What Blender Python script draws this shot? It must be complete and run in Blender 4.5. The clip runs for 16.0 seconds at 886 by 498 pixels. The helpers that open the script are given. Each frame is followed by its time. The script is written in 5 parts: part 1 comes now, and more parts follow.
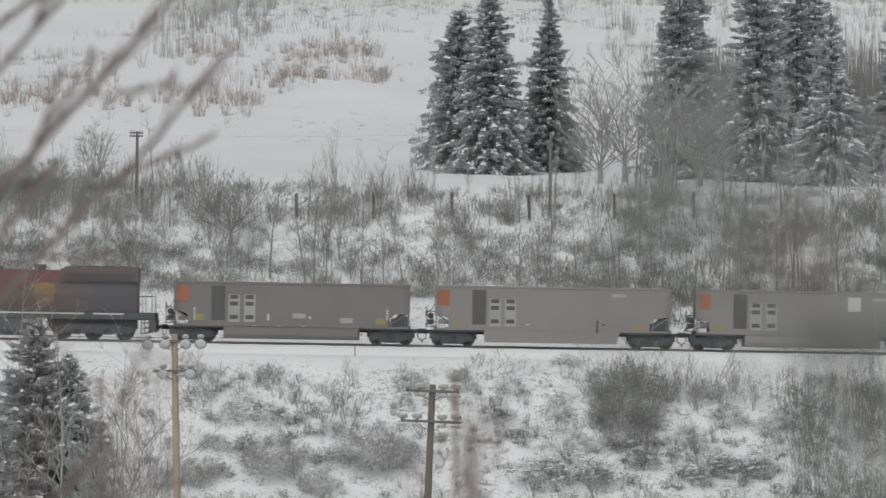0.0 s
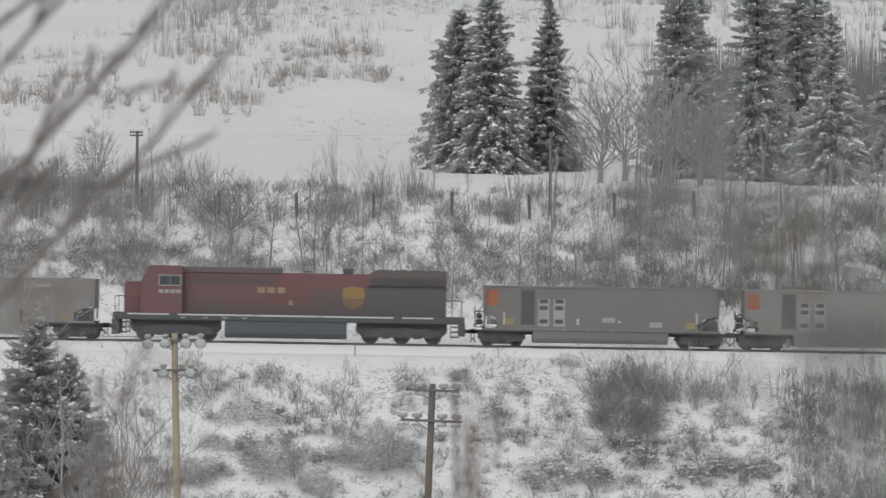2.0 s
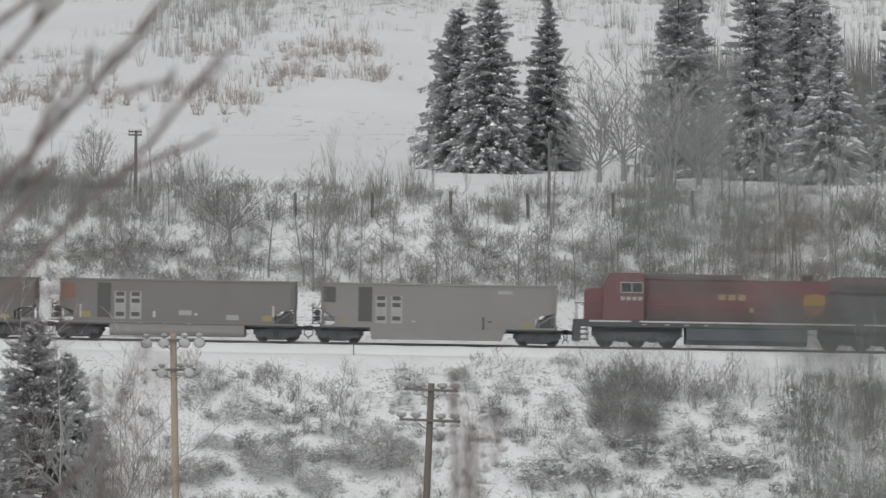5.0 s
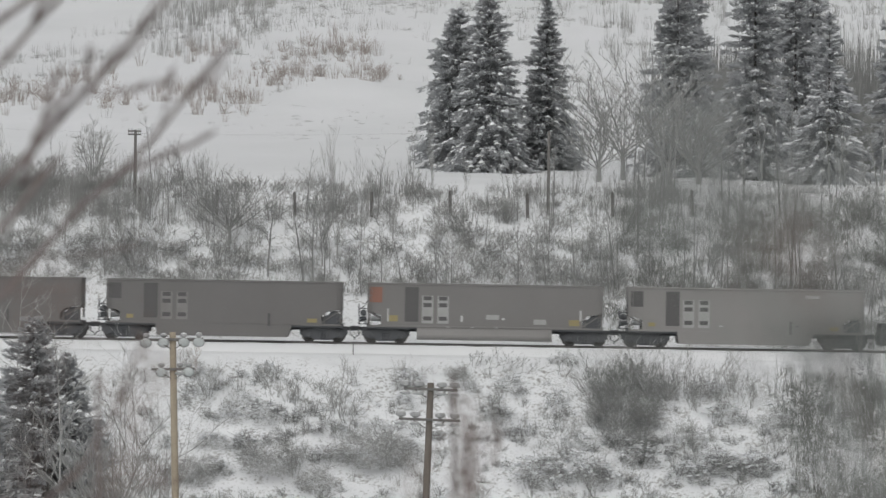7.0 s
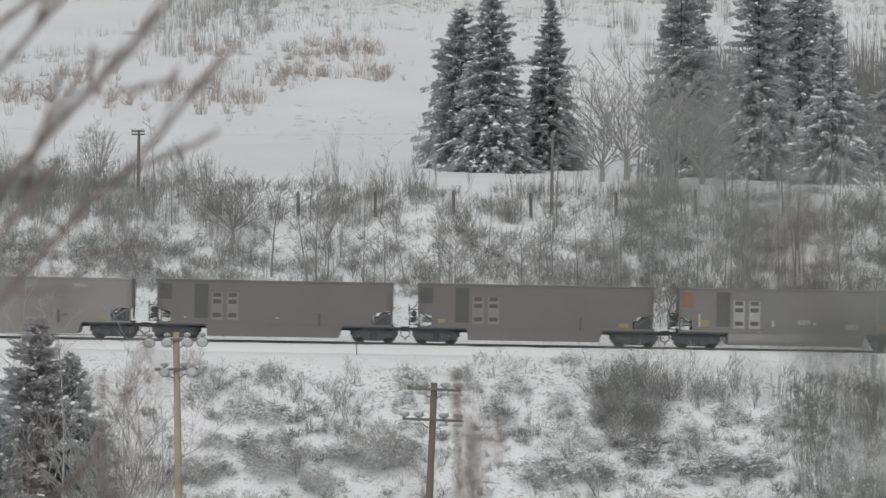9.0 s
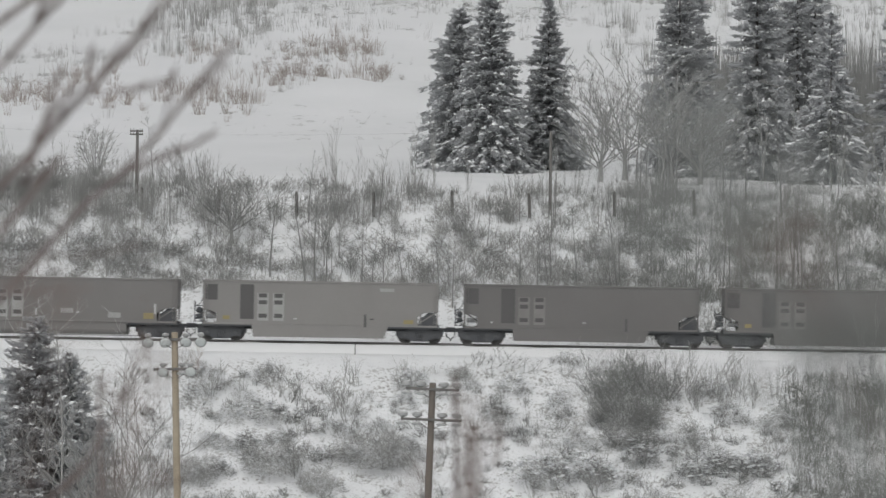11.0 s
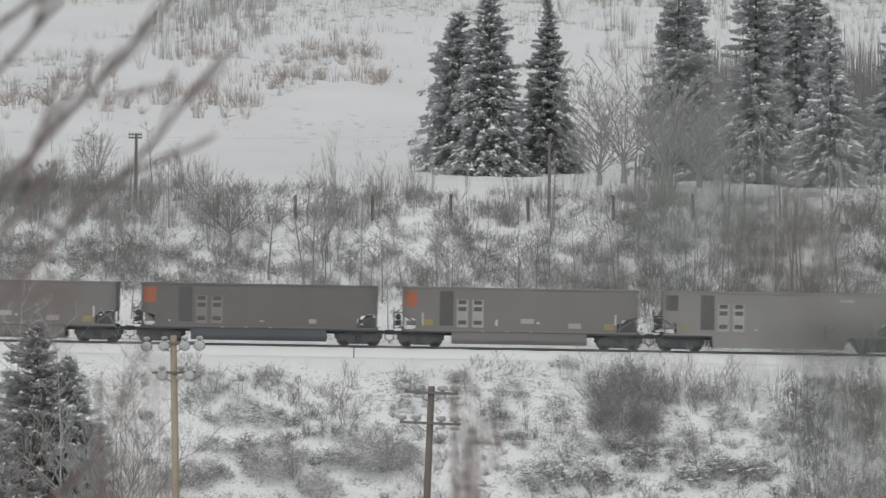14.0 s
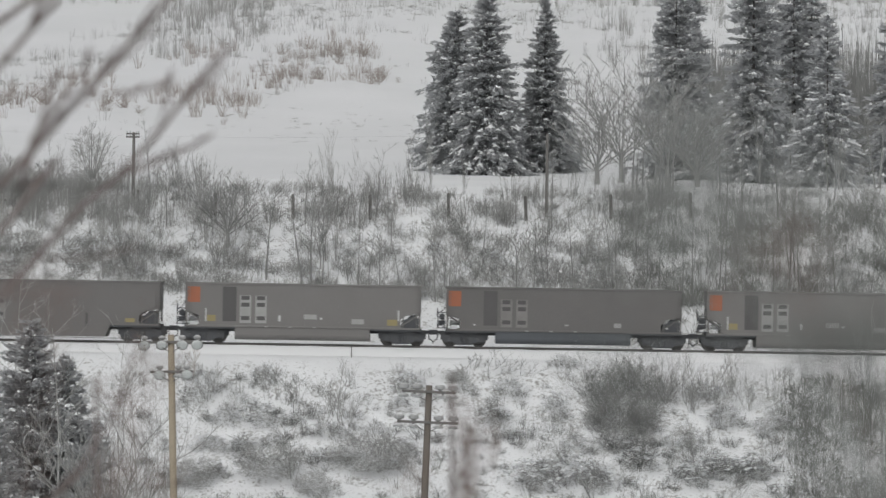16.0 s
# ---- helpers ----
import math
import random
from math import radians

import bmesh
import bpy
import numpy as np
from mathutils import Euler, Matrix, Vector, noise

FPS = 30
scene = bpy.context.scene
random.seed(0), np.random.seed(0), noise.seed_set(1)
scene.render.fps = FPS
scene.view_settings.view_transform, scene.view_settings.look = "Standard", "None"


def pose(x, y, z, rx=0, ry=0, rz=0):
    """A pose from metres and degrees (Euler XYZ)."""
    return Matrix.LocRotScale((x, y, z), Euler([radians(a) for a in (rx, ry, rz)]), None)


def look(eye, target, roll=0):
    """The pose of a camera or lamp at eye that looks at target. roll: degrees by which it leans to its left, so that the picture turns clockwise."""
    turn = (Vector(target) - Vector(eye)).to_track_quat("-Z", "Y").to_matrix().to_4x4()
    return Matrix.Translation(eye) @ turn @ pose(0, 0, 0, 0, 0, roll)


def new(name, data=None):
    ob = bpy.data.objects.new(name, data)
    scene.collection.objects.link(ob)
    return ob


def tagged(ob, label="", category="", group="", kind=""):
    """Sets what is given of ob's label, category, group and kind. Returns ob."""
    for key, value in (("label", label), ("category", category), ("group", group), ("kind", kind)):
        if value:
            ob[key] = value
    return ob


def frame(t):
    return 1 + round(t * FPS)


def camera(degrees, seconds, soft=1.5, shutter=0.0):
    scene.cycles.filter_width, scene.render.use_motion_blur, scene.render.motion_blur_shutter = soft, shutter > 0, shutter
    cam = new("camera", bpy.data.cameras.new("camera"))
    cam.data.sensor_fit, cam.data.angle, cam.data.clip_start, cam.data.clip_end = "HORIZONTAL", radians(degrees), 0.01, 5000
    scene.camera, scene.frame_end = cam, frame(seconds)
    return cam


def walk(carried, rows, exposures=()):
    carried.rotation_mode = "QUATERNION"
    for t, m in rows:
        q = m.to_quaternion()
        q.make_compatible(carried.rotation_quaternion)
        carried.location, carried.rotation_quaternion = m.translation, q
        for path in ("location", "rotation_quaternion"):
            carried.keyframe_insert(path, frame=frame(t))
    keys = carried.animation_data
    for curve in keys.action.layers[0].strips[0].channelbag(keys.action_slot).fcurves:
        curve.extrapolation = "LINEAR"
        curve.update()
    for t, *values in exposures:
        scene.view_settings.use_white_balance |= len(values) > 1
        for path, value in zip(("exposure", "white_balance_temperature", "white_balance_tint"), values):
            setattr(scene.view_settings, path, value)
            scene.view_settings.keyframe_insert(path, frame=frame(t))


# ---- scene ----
import itertools

# ------------------------------------------------------------------ camera
EYE = (0.0, 0.0, 6.0)
cam = camera(12.60, 16.0, soft=1.45, shutter=0.35)
cam.data.dof.use_dof = True
cam.data.dof.focus_distance = 255.0
cam.data.dof.aperture_fstop = 9.0

# small unrest of the camera on its stand: seconds, degrees to the right, degrees up
UNREST = [
    (0, -0.0000, 0.0000),
    (0.5, -0.0000, 0.0071),
    (1, -0.0052, 0.0247),
    (1.5, 0.0084, 0.0123),
    (2, -0.0011, -0.0103),
    (2.5, -0.0124, -0.0103),
    (3, 0.0095, 0.0247),
    (3.5, -0.0000, 0.0370),
    (4, 0.0021, 0.0123),
    (6.5, 0.0371, -0.0248),
    (7, 0.0247, -0.0248),
    (7.5, -0.0000, -0.0248),
    (8, -0.0082, -0.0206),
    (8.5, 0.0085, -0.0248),
    (9, -0.0245, -0.0248),
    (11.5, -0.0000, -0.0259),
    (12, -0.0154, -0.0494),
    (12.5, 0.0371, -0.0187),
    (13, 0.0126, -0.0113),
    (13.5, 0.0227, 0.0123),
    (14, 0.0146, 0.0237),
    (14.5, 0.0041, 0.0247),
    (15, 0.0126, 0.0081),
    (15.5, -0.0114, -0.0248),
    (16, 0.0485, 0.0123),
]


def camera_path():
    return [(t, pose(*EYE, 90 + up, 0, -right)) for t, right, up in UNREST]


walk(cam, camera_path(), exposures=[(0.0, 0.0), (16.0, 0.0)])

# ------------------------------------------------------------------ light
world = bpy.data.worlds.new("overcast_sky")
scene.world = world
world.use_nodes = True
wn = world.node_tree.nodes
sky = wn.new("ShaderNodeTexSky")
sky.sky_type = "NISHITA"
sky.sun_disc = False
sky.sun_elevation = radians(48)
sky.sun_rotation = radians(200)
sky.air_density, sky.dust_density, sky.ozone_density = 1.0, 4.0, 1.0
grey = wn.new("ShaderNodeHueSaturation")
grey.inputs["Saturation"].default_value = 0.03
world.node_tree.links.new(sky.outputs[0], grey.inputs["Color"])
world.node_tree.links.new(grey.outputs[0], wn["Background"].inputs["Color"])
wn["Background"].inputs["Strength"].default_value = 0.100

sun = new("sun", bpy.data.lights.new("sun", "SUN"))
sun.data.energy = 0.32
sun.data.angle = radians(40)
sun.data.color = (1.0, 0.985, 0.96)
sun.matrix_basis = look((0, 0, 100), (38, 92, 0))


# ------------------------------------------------------------------ materials
def node_material(name):
    m = bpy.data.materials.new(name)
    m.use_nodes = True
    return m, m.node_tree.nodes, m.node_tree.links, m.node_tree.nodes["Principled BSDF"]


def noise_at(nodes, links, scale, detail=4.0, rough=0.55, coords="Object"):
    tc = nodes.new("ShaderNodeTexCoord")
    n = nodes.new("ShaderNodeTexNoise")
    n.inputs["Scale"].default_value = scale
    n.inputs["Detail"].default_value = detail
    n.inputs["Roughness"].default_value = rough
    links.new(tc.outputs[coords], n.inputs["Vector"])
    return n.outputs["Fac"]


def ramp(nodes, links, fac, lo, hi):
    r = nodes.new("ShaderNodeMapRange")
    r.inputs["From Min"].default_value, r.inputs["From Max"].default_value = lo, hi
    links.new(fac, r.inputs["Value"])
    return r.outputs["Result"]


def math_node(nodes, links, op, a, b):
    n = nodes.new("ShaderNodeMath")
    n.operation = op
    for i, v in enumerate((a, b)):
        if isinstance(v, (int, float)):
            n.inputs[i].default_value = v
        else:
            links.new(v, n.inputs[i])
    return n.outputs[0]


def mix_colour(nodes, links, fac, a, b):
    n = nodes.new("ShaderNodeMix")
    n.data_type = "RGBA"
    if isinstance(fac, (int, float)):
        n.inputs[0].default_value = fac
    else:
        links.new(fac, n.inputs[0])
    for i, v in ((6, a), (7, b)):
        if isinstance(v, tuple):
            n.inputs[i].default_value = (*v, 1)
        else:
            links.new(v, n.inputs[i])
    return n.outputs[2]


def bump(nodes, links, bsdf, height, strength, distance):
    b = nodes.new("ShaderNodeBump")
    b.inputs["Strength"].default_value, b.inputs["Distance"].default_value = strength, distance
    links.new(height, b.inputs["Height"])
    links.new(b.outputs[0], bsdf.inputs["Normal"])


def up_facing(nodes, links, lo, hi, spread=0.35, scale=3.0):
    """0 to 1 where the surface faces up, broken by noise: where snow would lie."""
    g = nodes.new("ShaderNodeNewGeometry")
    s = nodes.new("ShaderNodeSeparateXYZ")
    links.new(g.outputs["Normal"], s.inputs[0])
    n = noise_at(nodes, links, scale, 3.0)
    k = math_node(nodes, links, "ADD", s.outputs[2], math_node(nodes, links, "MULTIPLY", math_node(nodes, links, "SUBTRACT", n, 0.5), spread * 2))
    return ramp(nodes, links, k, lo, hi)


SNOW = (0.80, 0.81, 0.815)


def weathered(name, colour, dirt, rough=0.6, metal=0.0, big=0.5, fine=14.0, amount=0.6, snow=None, vary=0.0, island=False, depth=0.004):
    """A surface with blotches at two sizes, slight relief, and snow on what faces up where asked."""
    m, nodes, links, bsdf = node_material(name)
    n1 = noise_at(nodes, links, big, 4.0)
    n2 = noise_at(nodes, links, fine, 3.0)
    f = math_node(nodes, links, "ADD", ramp(nodes, links, n1, 0.35, 0.75), math_node(nodes, links, "MULTIPLY", ramp(nodes, links, n2, 0.3, 0.75), 0.5))
    c = mix_colour(nodes, links, math_node(nodes, links, "MULTIPLY", f, amount), colour, dirt)
    if vary:
        if island:
            r = nodes.new("ShaderNodeNewGeometry").outputs["Random Per Island"]
        else:
            r = nodes.new("ShaderNodeObjectInfo").outputs["Random"]
        hsv = nodes.new("ShaderNodeHueSaturation")
        links.new(c, hsv.inputs["Color"])
        links.new(ramp(nodes, links, r, 0.0, 1.0), hsv.inputs["Fac"])
        hsv.inputs["Value"].default_value = 1.0 + vary
        c = hsv.outputs[0]
    if snow:
        c = mix_colour(nodes, links, up_facing(nodes, links, *snow), c, SNOW)
    links.new(c, bsdf.inputs["Base Color"])
    bsdf.inputs["Roughness"].default_value = rough
    bsdf.inputs["Metallic"].default_value = metal
    bump(nodes, links, bsdf, n2, 0.5, depth)
    return m


def needle_material(name, colour, haze_tone):
    """Needle sprays with haze put into a raised base colour: thin, so that part of the light passes through them."""
    m = weathered(name, colour, haze_tone, 0.8, big=0.9, fine=9.0, snow=(0.95, 1.30, 0.5, 1.5), vary=0.06)
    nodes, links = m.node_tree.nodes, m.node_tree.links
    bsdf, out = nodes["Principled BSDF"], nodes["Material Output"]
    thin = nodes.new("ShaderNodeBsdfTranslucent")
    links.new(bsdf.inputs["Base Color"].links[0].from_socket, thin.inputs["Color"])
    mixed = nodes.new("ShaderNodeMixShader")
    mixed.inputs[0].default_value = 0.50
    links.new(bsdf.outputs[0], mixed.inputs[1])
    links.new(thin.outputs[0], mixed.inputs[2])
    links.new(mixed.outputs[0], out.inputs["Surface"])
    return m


def snow_ground_material():
    m, nodes, links, bsdf = node_material("snow_ground")
    n1 = noise_at(nodes, links, 0.05, 5.0)
    n2 = noise_at(nodes, links, 0.9, 5.0, 0.65)
    n3 = noise_at(nodes, links, 5.0, 4.0, 0.65)
    g = nodes.new("ShaderNodeNewGeometry")
    s = nodes.new("ShaderNodeSeparateXYZ")
    links.new(g.outputs["Normal"], s.inputs[0])
    steep = ramp(nodes, links, s.outputs[2], 0.955, 0.86)
    c = mix_colour(nodes, links, ramp(nodes, links, n1, 0.3, 0.7), (0.80, 0.81, 0.82), (0.74, 0.755, 0.76))
    litter = math_node(nodes, links, "ADD", math_node(nodes, links, "MULTIPLY", n2, 0.50), math_node(nodes, links, "MULTIPLY", n3, 0.62))
    bare = math_node(nodes, links, "MULTIPLY", ramp(nodes, links, litter, 0.585, 0.68), steep)
    c = mix_colour(nodes, links, math_node(nodes, links, "MULTIPLY", bare, 0.75), c, (0.20, 0.19, 0.165))
    links.new(c, bsdf.inputs["Base Color"])
    bsdf.inputs["Roughness"].default_value = 0.85
    bump(nodes, links, bsdf, math_node(nodes, links, "ADD", n2, math_node(nodes, links, "MULTIPLY", n3, 0.3)), 0.7, 0.25)
    return m


M = {
    "ground": snow_ground_material(),
    "ballast": weathered("snowy_ballast", (0.16, 0.155, 0.15), (0.10, 0.10, 0.10), 0.9, snow=(0.45, 0.80, 0.30, 1.6)),
    "rail": weathered("rail_steel", (0.173, 0.168, 0.165), (0.225, 0.210, 0.198), 0.55, 0.1),
    "snow": weathered("settled_snow", (0.80, 0.81, 0.82), (0.70, 0.71, 0.72), 0.85, amount=0.4, depth=0.02),
    # needle base lies far above real foliage, lifted to imitate haze
    "needles": needle_material("hazed_spruce_needles", (0.478, 0.487, 0.497), (0.535, 0.543, 0.552)),
    "spruce_bark": weathered("spruce_bark", (0.17, 0.16, 0.15), (0.13, 0.12, 0.115), 0.9),
    # twig tones are lifted to stand for haze, besides the frost
    "twig": weathered("frost_and_haze_twigs", (0.305, 0.306, 0.294), (0.385, 0.386, 0.375), 0.85, big=0.8, fine=6.0, snow=(0.70, 1.25, 0.5, 2.0), vary=0.2, island=True),
    "twig_dark": weathered("dark_twigs", (0.238, 0.240, 0.232), (0.30, 0.302, 0.293), 0.85, big=0.8, fine=6.0, snow=(0.70, 1.25, 0.5, 2.0), vary=0.2, island=True),
    "twig_red": weathered("reddish_brush", (0.34, 0.298, 0.272), (0.40, 0.365, 0.338), 0.9, big=0.4, fine=5.0, snow=(0.75, 1.2), vary=0.2, island=True),
    "twig_olive": weathered("olive_brush", (0.212, 0.216, 0.201), (0.268, 0.272, 0.255), 0.9, big=0.4, fine=5.0, snow=(0.75, 1.25, 0.5, 2.0), vary=0.2, island=True),
    "near_bark": weathered("near_bark", (0.180, 0.148, 0.140), (0.225, 0.192, 0.180), 0.8, big=6.0, fine=60.0),
    "near_leaf": weathered("withered_leaf", (0.17, 0.115, 0.095), (0.14, 0.10, 0.085), 0.8, big=6.0, fine=60.0),
    "near_needle": weathered("near_needles", (0.134, 0.144, 0.134), (0.162, 0.171, 0.160), 0.8, big=6.0, fine=60.0),
    # pale grey-green so that the near flakes read as haze
    "near_frost_haze": weathered("frosted_haze_flakes", (0.222, 0.234, 0.222), (0.255, 0.266, 0.253), 0.8, big=6.0, fine=60.0),
    "pole_tan": weathered("tan_pole_wood", (0.36, 0.31, 0.23), (0.26, 0.22, 0.17), 0.85, big=0.7, fine=8.0),
    "pole_brown": weathered("brown_pole_wood", (0.155, 0.135, 0.115), (0.12, 0.105, 0.095), 0.85, big=0.7, fine=8.0),
    "pole_grey": weathered("grey_pole_wood", (0.17, 0.165, 0.155), (0.12, 0.115, 0.11), 0.85, big=0.7, fine=8.0),
    "lamp_metal": weathered("lamp_metal", (0.40, 0.405, 0.40), (0.32, 0.325, 0.32), 0.5, 0.1, snow=(0.68, 0.92)),
    "lamp_glass": weathered("lamp_glass", (0.60, 0.63, 0.62), (0.52, 0.55, 0.54), 0.15),
    "steel_dark": weathered("dusty_black_steel", (0.072, 0.077, 0.084), (0.102, 0.103, 0.106), 0.7, 0.05, big=1.2, fine=9.0),
    "steel_grey": weathered("dusty_grey_steel", (0.093, 0.102, 0.113), (0.081, 0.087, 0.093), 0.65, 0.05, big=0.8, fine=9.0),
    "wheel": weathered("wheel_steel", (0.094, 0.093, 0.093), (0.123, 0.116, 0.110), 0.6, 0.1),
    "window_dark": weathered("dark_window_glass", (0.06, 0.065, 0.07), (0.09, 0.095, 0.10), 0.15, amount=0.3),
    "red": weathered("weathered_red_paint", (0.172, 0.073, 0.077), (0.135, 0.093, 0.093), 0.6, big=0.35, fine=7.0, amount=0.7),
    "red_dark": weathered("sooty_red_paint", (0.128, 0.095, 0.095), (0.112, 0.100, 0.099), 0.65, big=0.35, fine=7.0),
    "soot": weathered("sooty_paint", (0.100, 0.099, 0.106), (0.108, 0.103, 0.107), 0.7, big=0.35, fine=7.0),
    "white": weathered("white_paint", (0.55, 0.56, 0.55), (0.40, 0.40, 0.39), 0.6, big=0.8),
    "cream": weathered("cream_paint", (0.31, 0.25, 0.165), (0.22, 0.165, 0.125), 0.6, big=0.8),
    "cream_dull": weathered("rubbed_cream_paint", (0.170, 0.092, 0.080), (0.145, 0.075, 0.068), 0.6, big=0.8),
    "gold": weathered("yellow_emblem_paint", (0.299, 0.201, 0.071), (0.218, 0.144, 0.069), 0.6, big=1.5),
    "gold_dull": weathered("rubbed_yellow_paint", (0.225, 0.150, 0.092), (0.180, 0.112, 0.080), 0.6, big=1.5),
    "orange": weathered("orange_paint", (0.37, 0.125, 0.062), (0.28, 0.115, 0.07), 0.6, big=1.2),
    "rust_panel": weathered("faded_red_panel_paint", (0.27, 0.125, 0.088), (0.20, 0.115, 0.09), 0.6, big=1.2),
    "yellow": weathered("yellow_stencil", (0.32, 0.265, 0.115), (0.25, 0.215, 0.12), 0.6, big=1.2),
    "placard": weathered("placard_white", (0.36, 0.362, 0.35), (0.29, 0.29, 0.28), 0.6, big=1.2),
    "placard_dull": weathered("faded_placard", (0.230, 0.225, 0.216), (0.178, 0.172, 0.164), 0.6, big=1.2),
    "louvre": weathered("dark_grey_panel", (0.084, 0.083, 0.082), (0.102, 0.099, 0.098), 0.6, big=1.0),
}
BODY = {
    "warm": weathered("warm_grey_car_paint", (0.190, 0.184, 0.178), (0.164, 0.158, 0.152), 0.6, big=0.3, fine=6.0),
    "light": weathered("light_grey_car_paint", (0.246, 0.238, 0.230), (0.215, 0.208, 0.201), 0.6, big=0.3, fine=6.0),
    "dull": weathered("dull_grey_car_paint", (0.161, 0.156, 0.151), (0.139, 0.134, 0.129), 0.65, big=0.3, fine=6.0),
    "brown": weathered("brownish_grey_car_paint", (0.150, 0.145, 0.140), (0.122, 0.118, 0.114), 0.65, big=0.3, fine=6.0),
    "pale": weathered("pale_grey_tub_paint", (0.274, 0.265, 0.256), (0.223, 0.215, 0.207), 0.6, big=0.3, fine=6.0),
}

# ------------------------------------------------------------------ mesh tools
rnd = random.Random(7)


class Buf:
    """Points and faces of one mesh."""

    def __init__(self):
        self.v, self.f = [], []

    def add(self, verts, faces):
        k = len(self.v)
        self.v.extend(verts)
        self.f.extend([tuple(i + k for i in f) for f in faces])
        return self

    def box(self, x0, x1, y0, y1, z0, z1, b=0.0):
        """A box; with b, its long edges are chamfered."""
        if not b:
            v = [(x, y, z) for x in (x0, x1) for y in (y0, y1) for z in (z0, z1)]
            return self.add(v, [(0, 1, 3, 2), (4, 6, 7, 5), (0, 4, 5, 1), (2, 3, 7, 6), (0, 2, 6, 4), (1, 5, 7, 3)])
        prof = [(y0 + b, z0), (y1 - b, z0), (y1, z0 + b), (y1, z1 - b), (y1 - b, z1), (y0 + b, z1), (y0, z1 - b), (y0, z0 + b)]
        v = [(x0, y, z) for y, z in prof] + [(x1, y, z) for y, z in prof]
        n = 8
        return self.add(v, [tuple(range(n - 1, -1, -1)), tuple(range(n, 2 * n))] + [(i, (i + 1) % n, n + (i + 1) % n, n + i) for i in range(n)])

    def prism(self, prof, y0, y1):
        """An outline in x and z, counted anticlockwise seen from -y, drawn out along y."""
        n = len(prof)
        v = [(x, y0, z) for x, z in prof] + [(x, y1, z) for x, z in prof]
        return self.add(v, [tuple(range(n)), tuple(range(2 * n - 1, n - 1, -1))] + [(i, n + i, n + (i + 1) % n, (i + 1) % n) for i in range(n)])

    def turned(self, prof, n=16, axis="z", at=(0, 0, 0)):
        """A body of revolution: prof is (radius, place along the axis)."""
        v, f = [], []
        for r, h in prof:
            for i in range(n):
                a = 2 * math.pi * i / n
                p = {"z": (r * math.cos(a), r * math.sin(a), h), "y": (r * math.cos(a), h, r * math.sin(a)), "x": (h, r * math.cos(a), r * math.sin(a))}[axis]
                v.append((p[0] + at[0], p[1] + at[1], p[2] + at[2]))
        for j in range(len(prof) - 1):
            for i in range(n):
                f.append((j * n + i, j * n + (i + 1) % n, (j + 1) * n + (i + 1) % n, (j + 1) * n + i))
        f.append(tuple(range(n - 1, -1, -1)))
        f.append(tuple((len(prof) - 1) * n + i for i in range(n)))
        return self.add(v, f)

    def tube(self, pts, radii, n=3):
        """A tapering tube along pts, of triangles."""
        v, f = [], []
        for j, (p, r) in enumerate(zip(pts, radii)):
            a, b = pts[max(j - 1, 0)], pts[min(j + 1, len(pts) - 1)]
            d = (Vector(b) - Vector(a)).normalized()
            u = d.cross(Vector((0.31, 0.95, 0.05))).normalized()
            w = d.cross(u)
            for i in range(n):
                t = 2 * math.pi * i / n
                q = Vector(p) + r * (math.cos(t) * u + math.sin(t) * w)
                v.append((q.x, q.y, q.z))
        for j in range(len(pts) - 1):
            for i in range(n):
                a, b, c, d = j * n + i, j * n + (i + 1) % n, (j + 1) * n + (i + 1) % n, (j + 1) * n + i
                f += [(a, b, c), (a, c, d)]
        return self.add(v, f)

    def mesh(self, name, material, smooth=False):
        me = bpy.data.meshes.new(name)
        me.from_pydata(self.v, [], self.f)
        me.materials.append(material)
        if smooth:
            me.polygons.foreach_set("use_smooth", [True] * len(me.polygons))
        me.update()
        return me

    def arrays(self):
        tri = [(f[0], f[i], f[i + 1]) for f in self.f for i in range(1, len(f) - 1)]
        return np.array(self.v, dtype=np.float64), np.array(tri, dtype=np.int64)


def part(name, buf, material, parent=None, label="", smooth=False, at=None):
    """Links one mesh as one object, under a thing or a part where given."""
    ob = new(name, buf.mesh(name, material, smooth))
    ob.parent = parent
    if at is not None:
        ob.matrix_basis = at
    if label:
        ob["label"] = label
    return ob


def thing(name, label, category, group="", kind="", at=None):
    """An empty at a thing's base, that holds its parts."""
    ob = tagged(new(name), label, category, group, kind)
    ob.empty_display_size = 0.2
    if at is not None:
        ob.matrix_basis = at
    return ob


def stuff_mesh(name, templates, poses, material):
    """One mesh of many copies of small templates. poses: (template, x, y, z, turn, width, height)."""
    vs, fs, k = [], [], 0
    for i, x, y, z, a, w, h in poses:
        v, f = templates[i]
        c, s = math.cos(a), math.sin(a)
        q = np.empty_like(v)
        q[:, 0] = x + w * (c * v[:, 0] - s * v[:, 1])
        q[:, 1] = y + w * (s * v[:, 0] + c * v[:, 1])
        q[:, 2] = z + h * v[:, 2]
        vs.append(q)
        fs.append(f + k)
        k += len(v)
    v, f = np.concatenate(vs), np.concatenate(fs)
    me = bpy.data.meshes.new(name)
    me.vertices.add(len(v))
    me.vertices.foreach_set("co", v.ravel())
    me.loops.add(f.size)
    me.loops.foreach_set("vertex_index", f.ravel().astype(np.int32))
    me.polygons.add(len(f))
    me.polygons.foreach_set("loop_start", np.arange(0, f.size, 3, dtype=np.int32))
    me.materials.append(material)
    me.update(calc_edges=True)
    return me


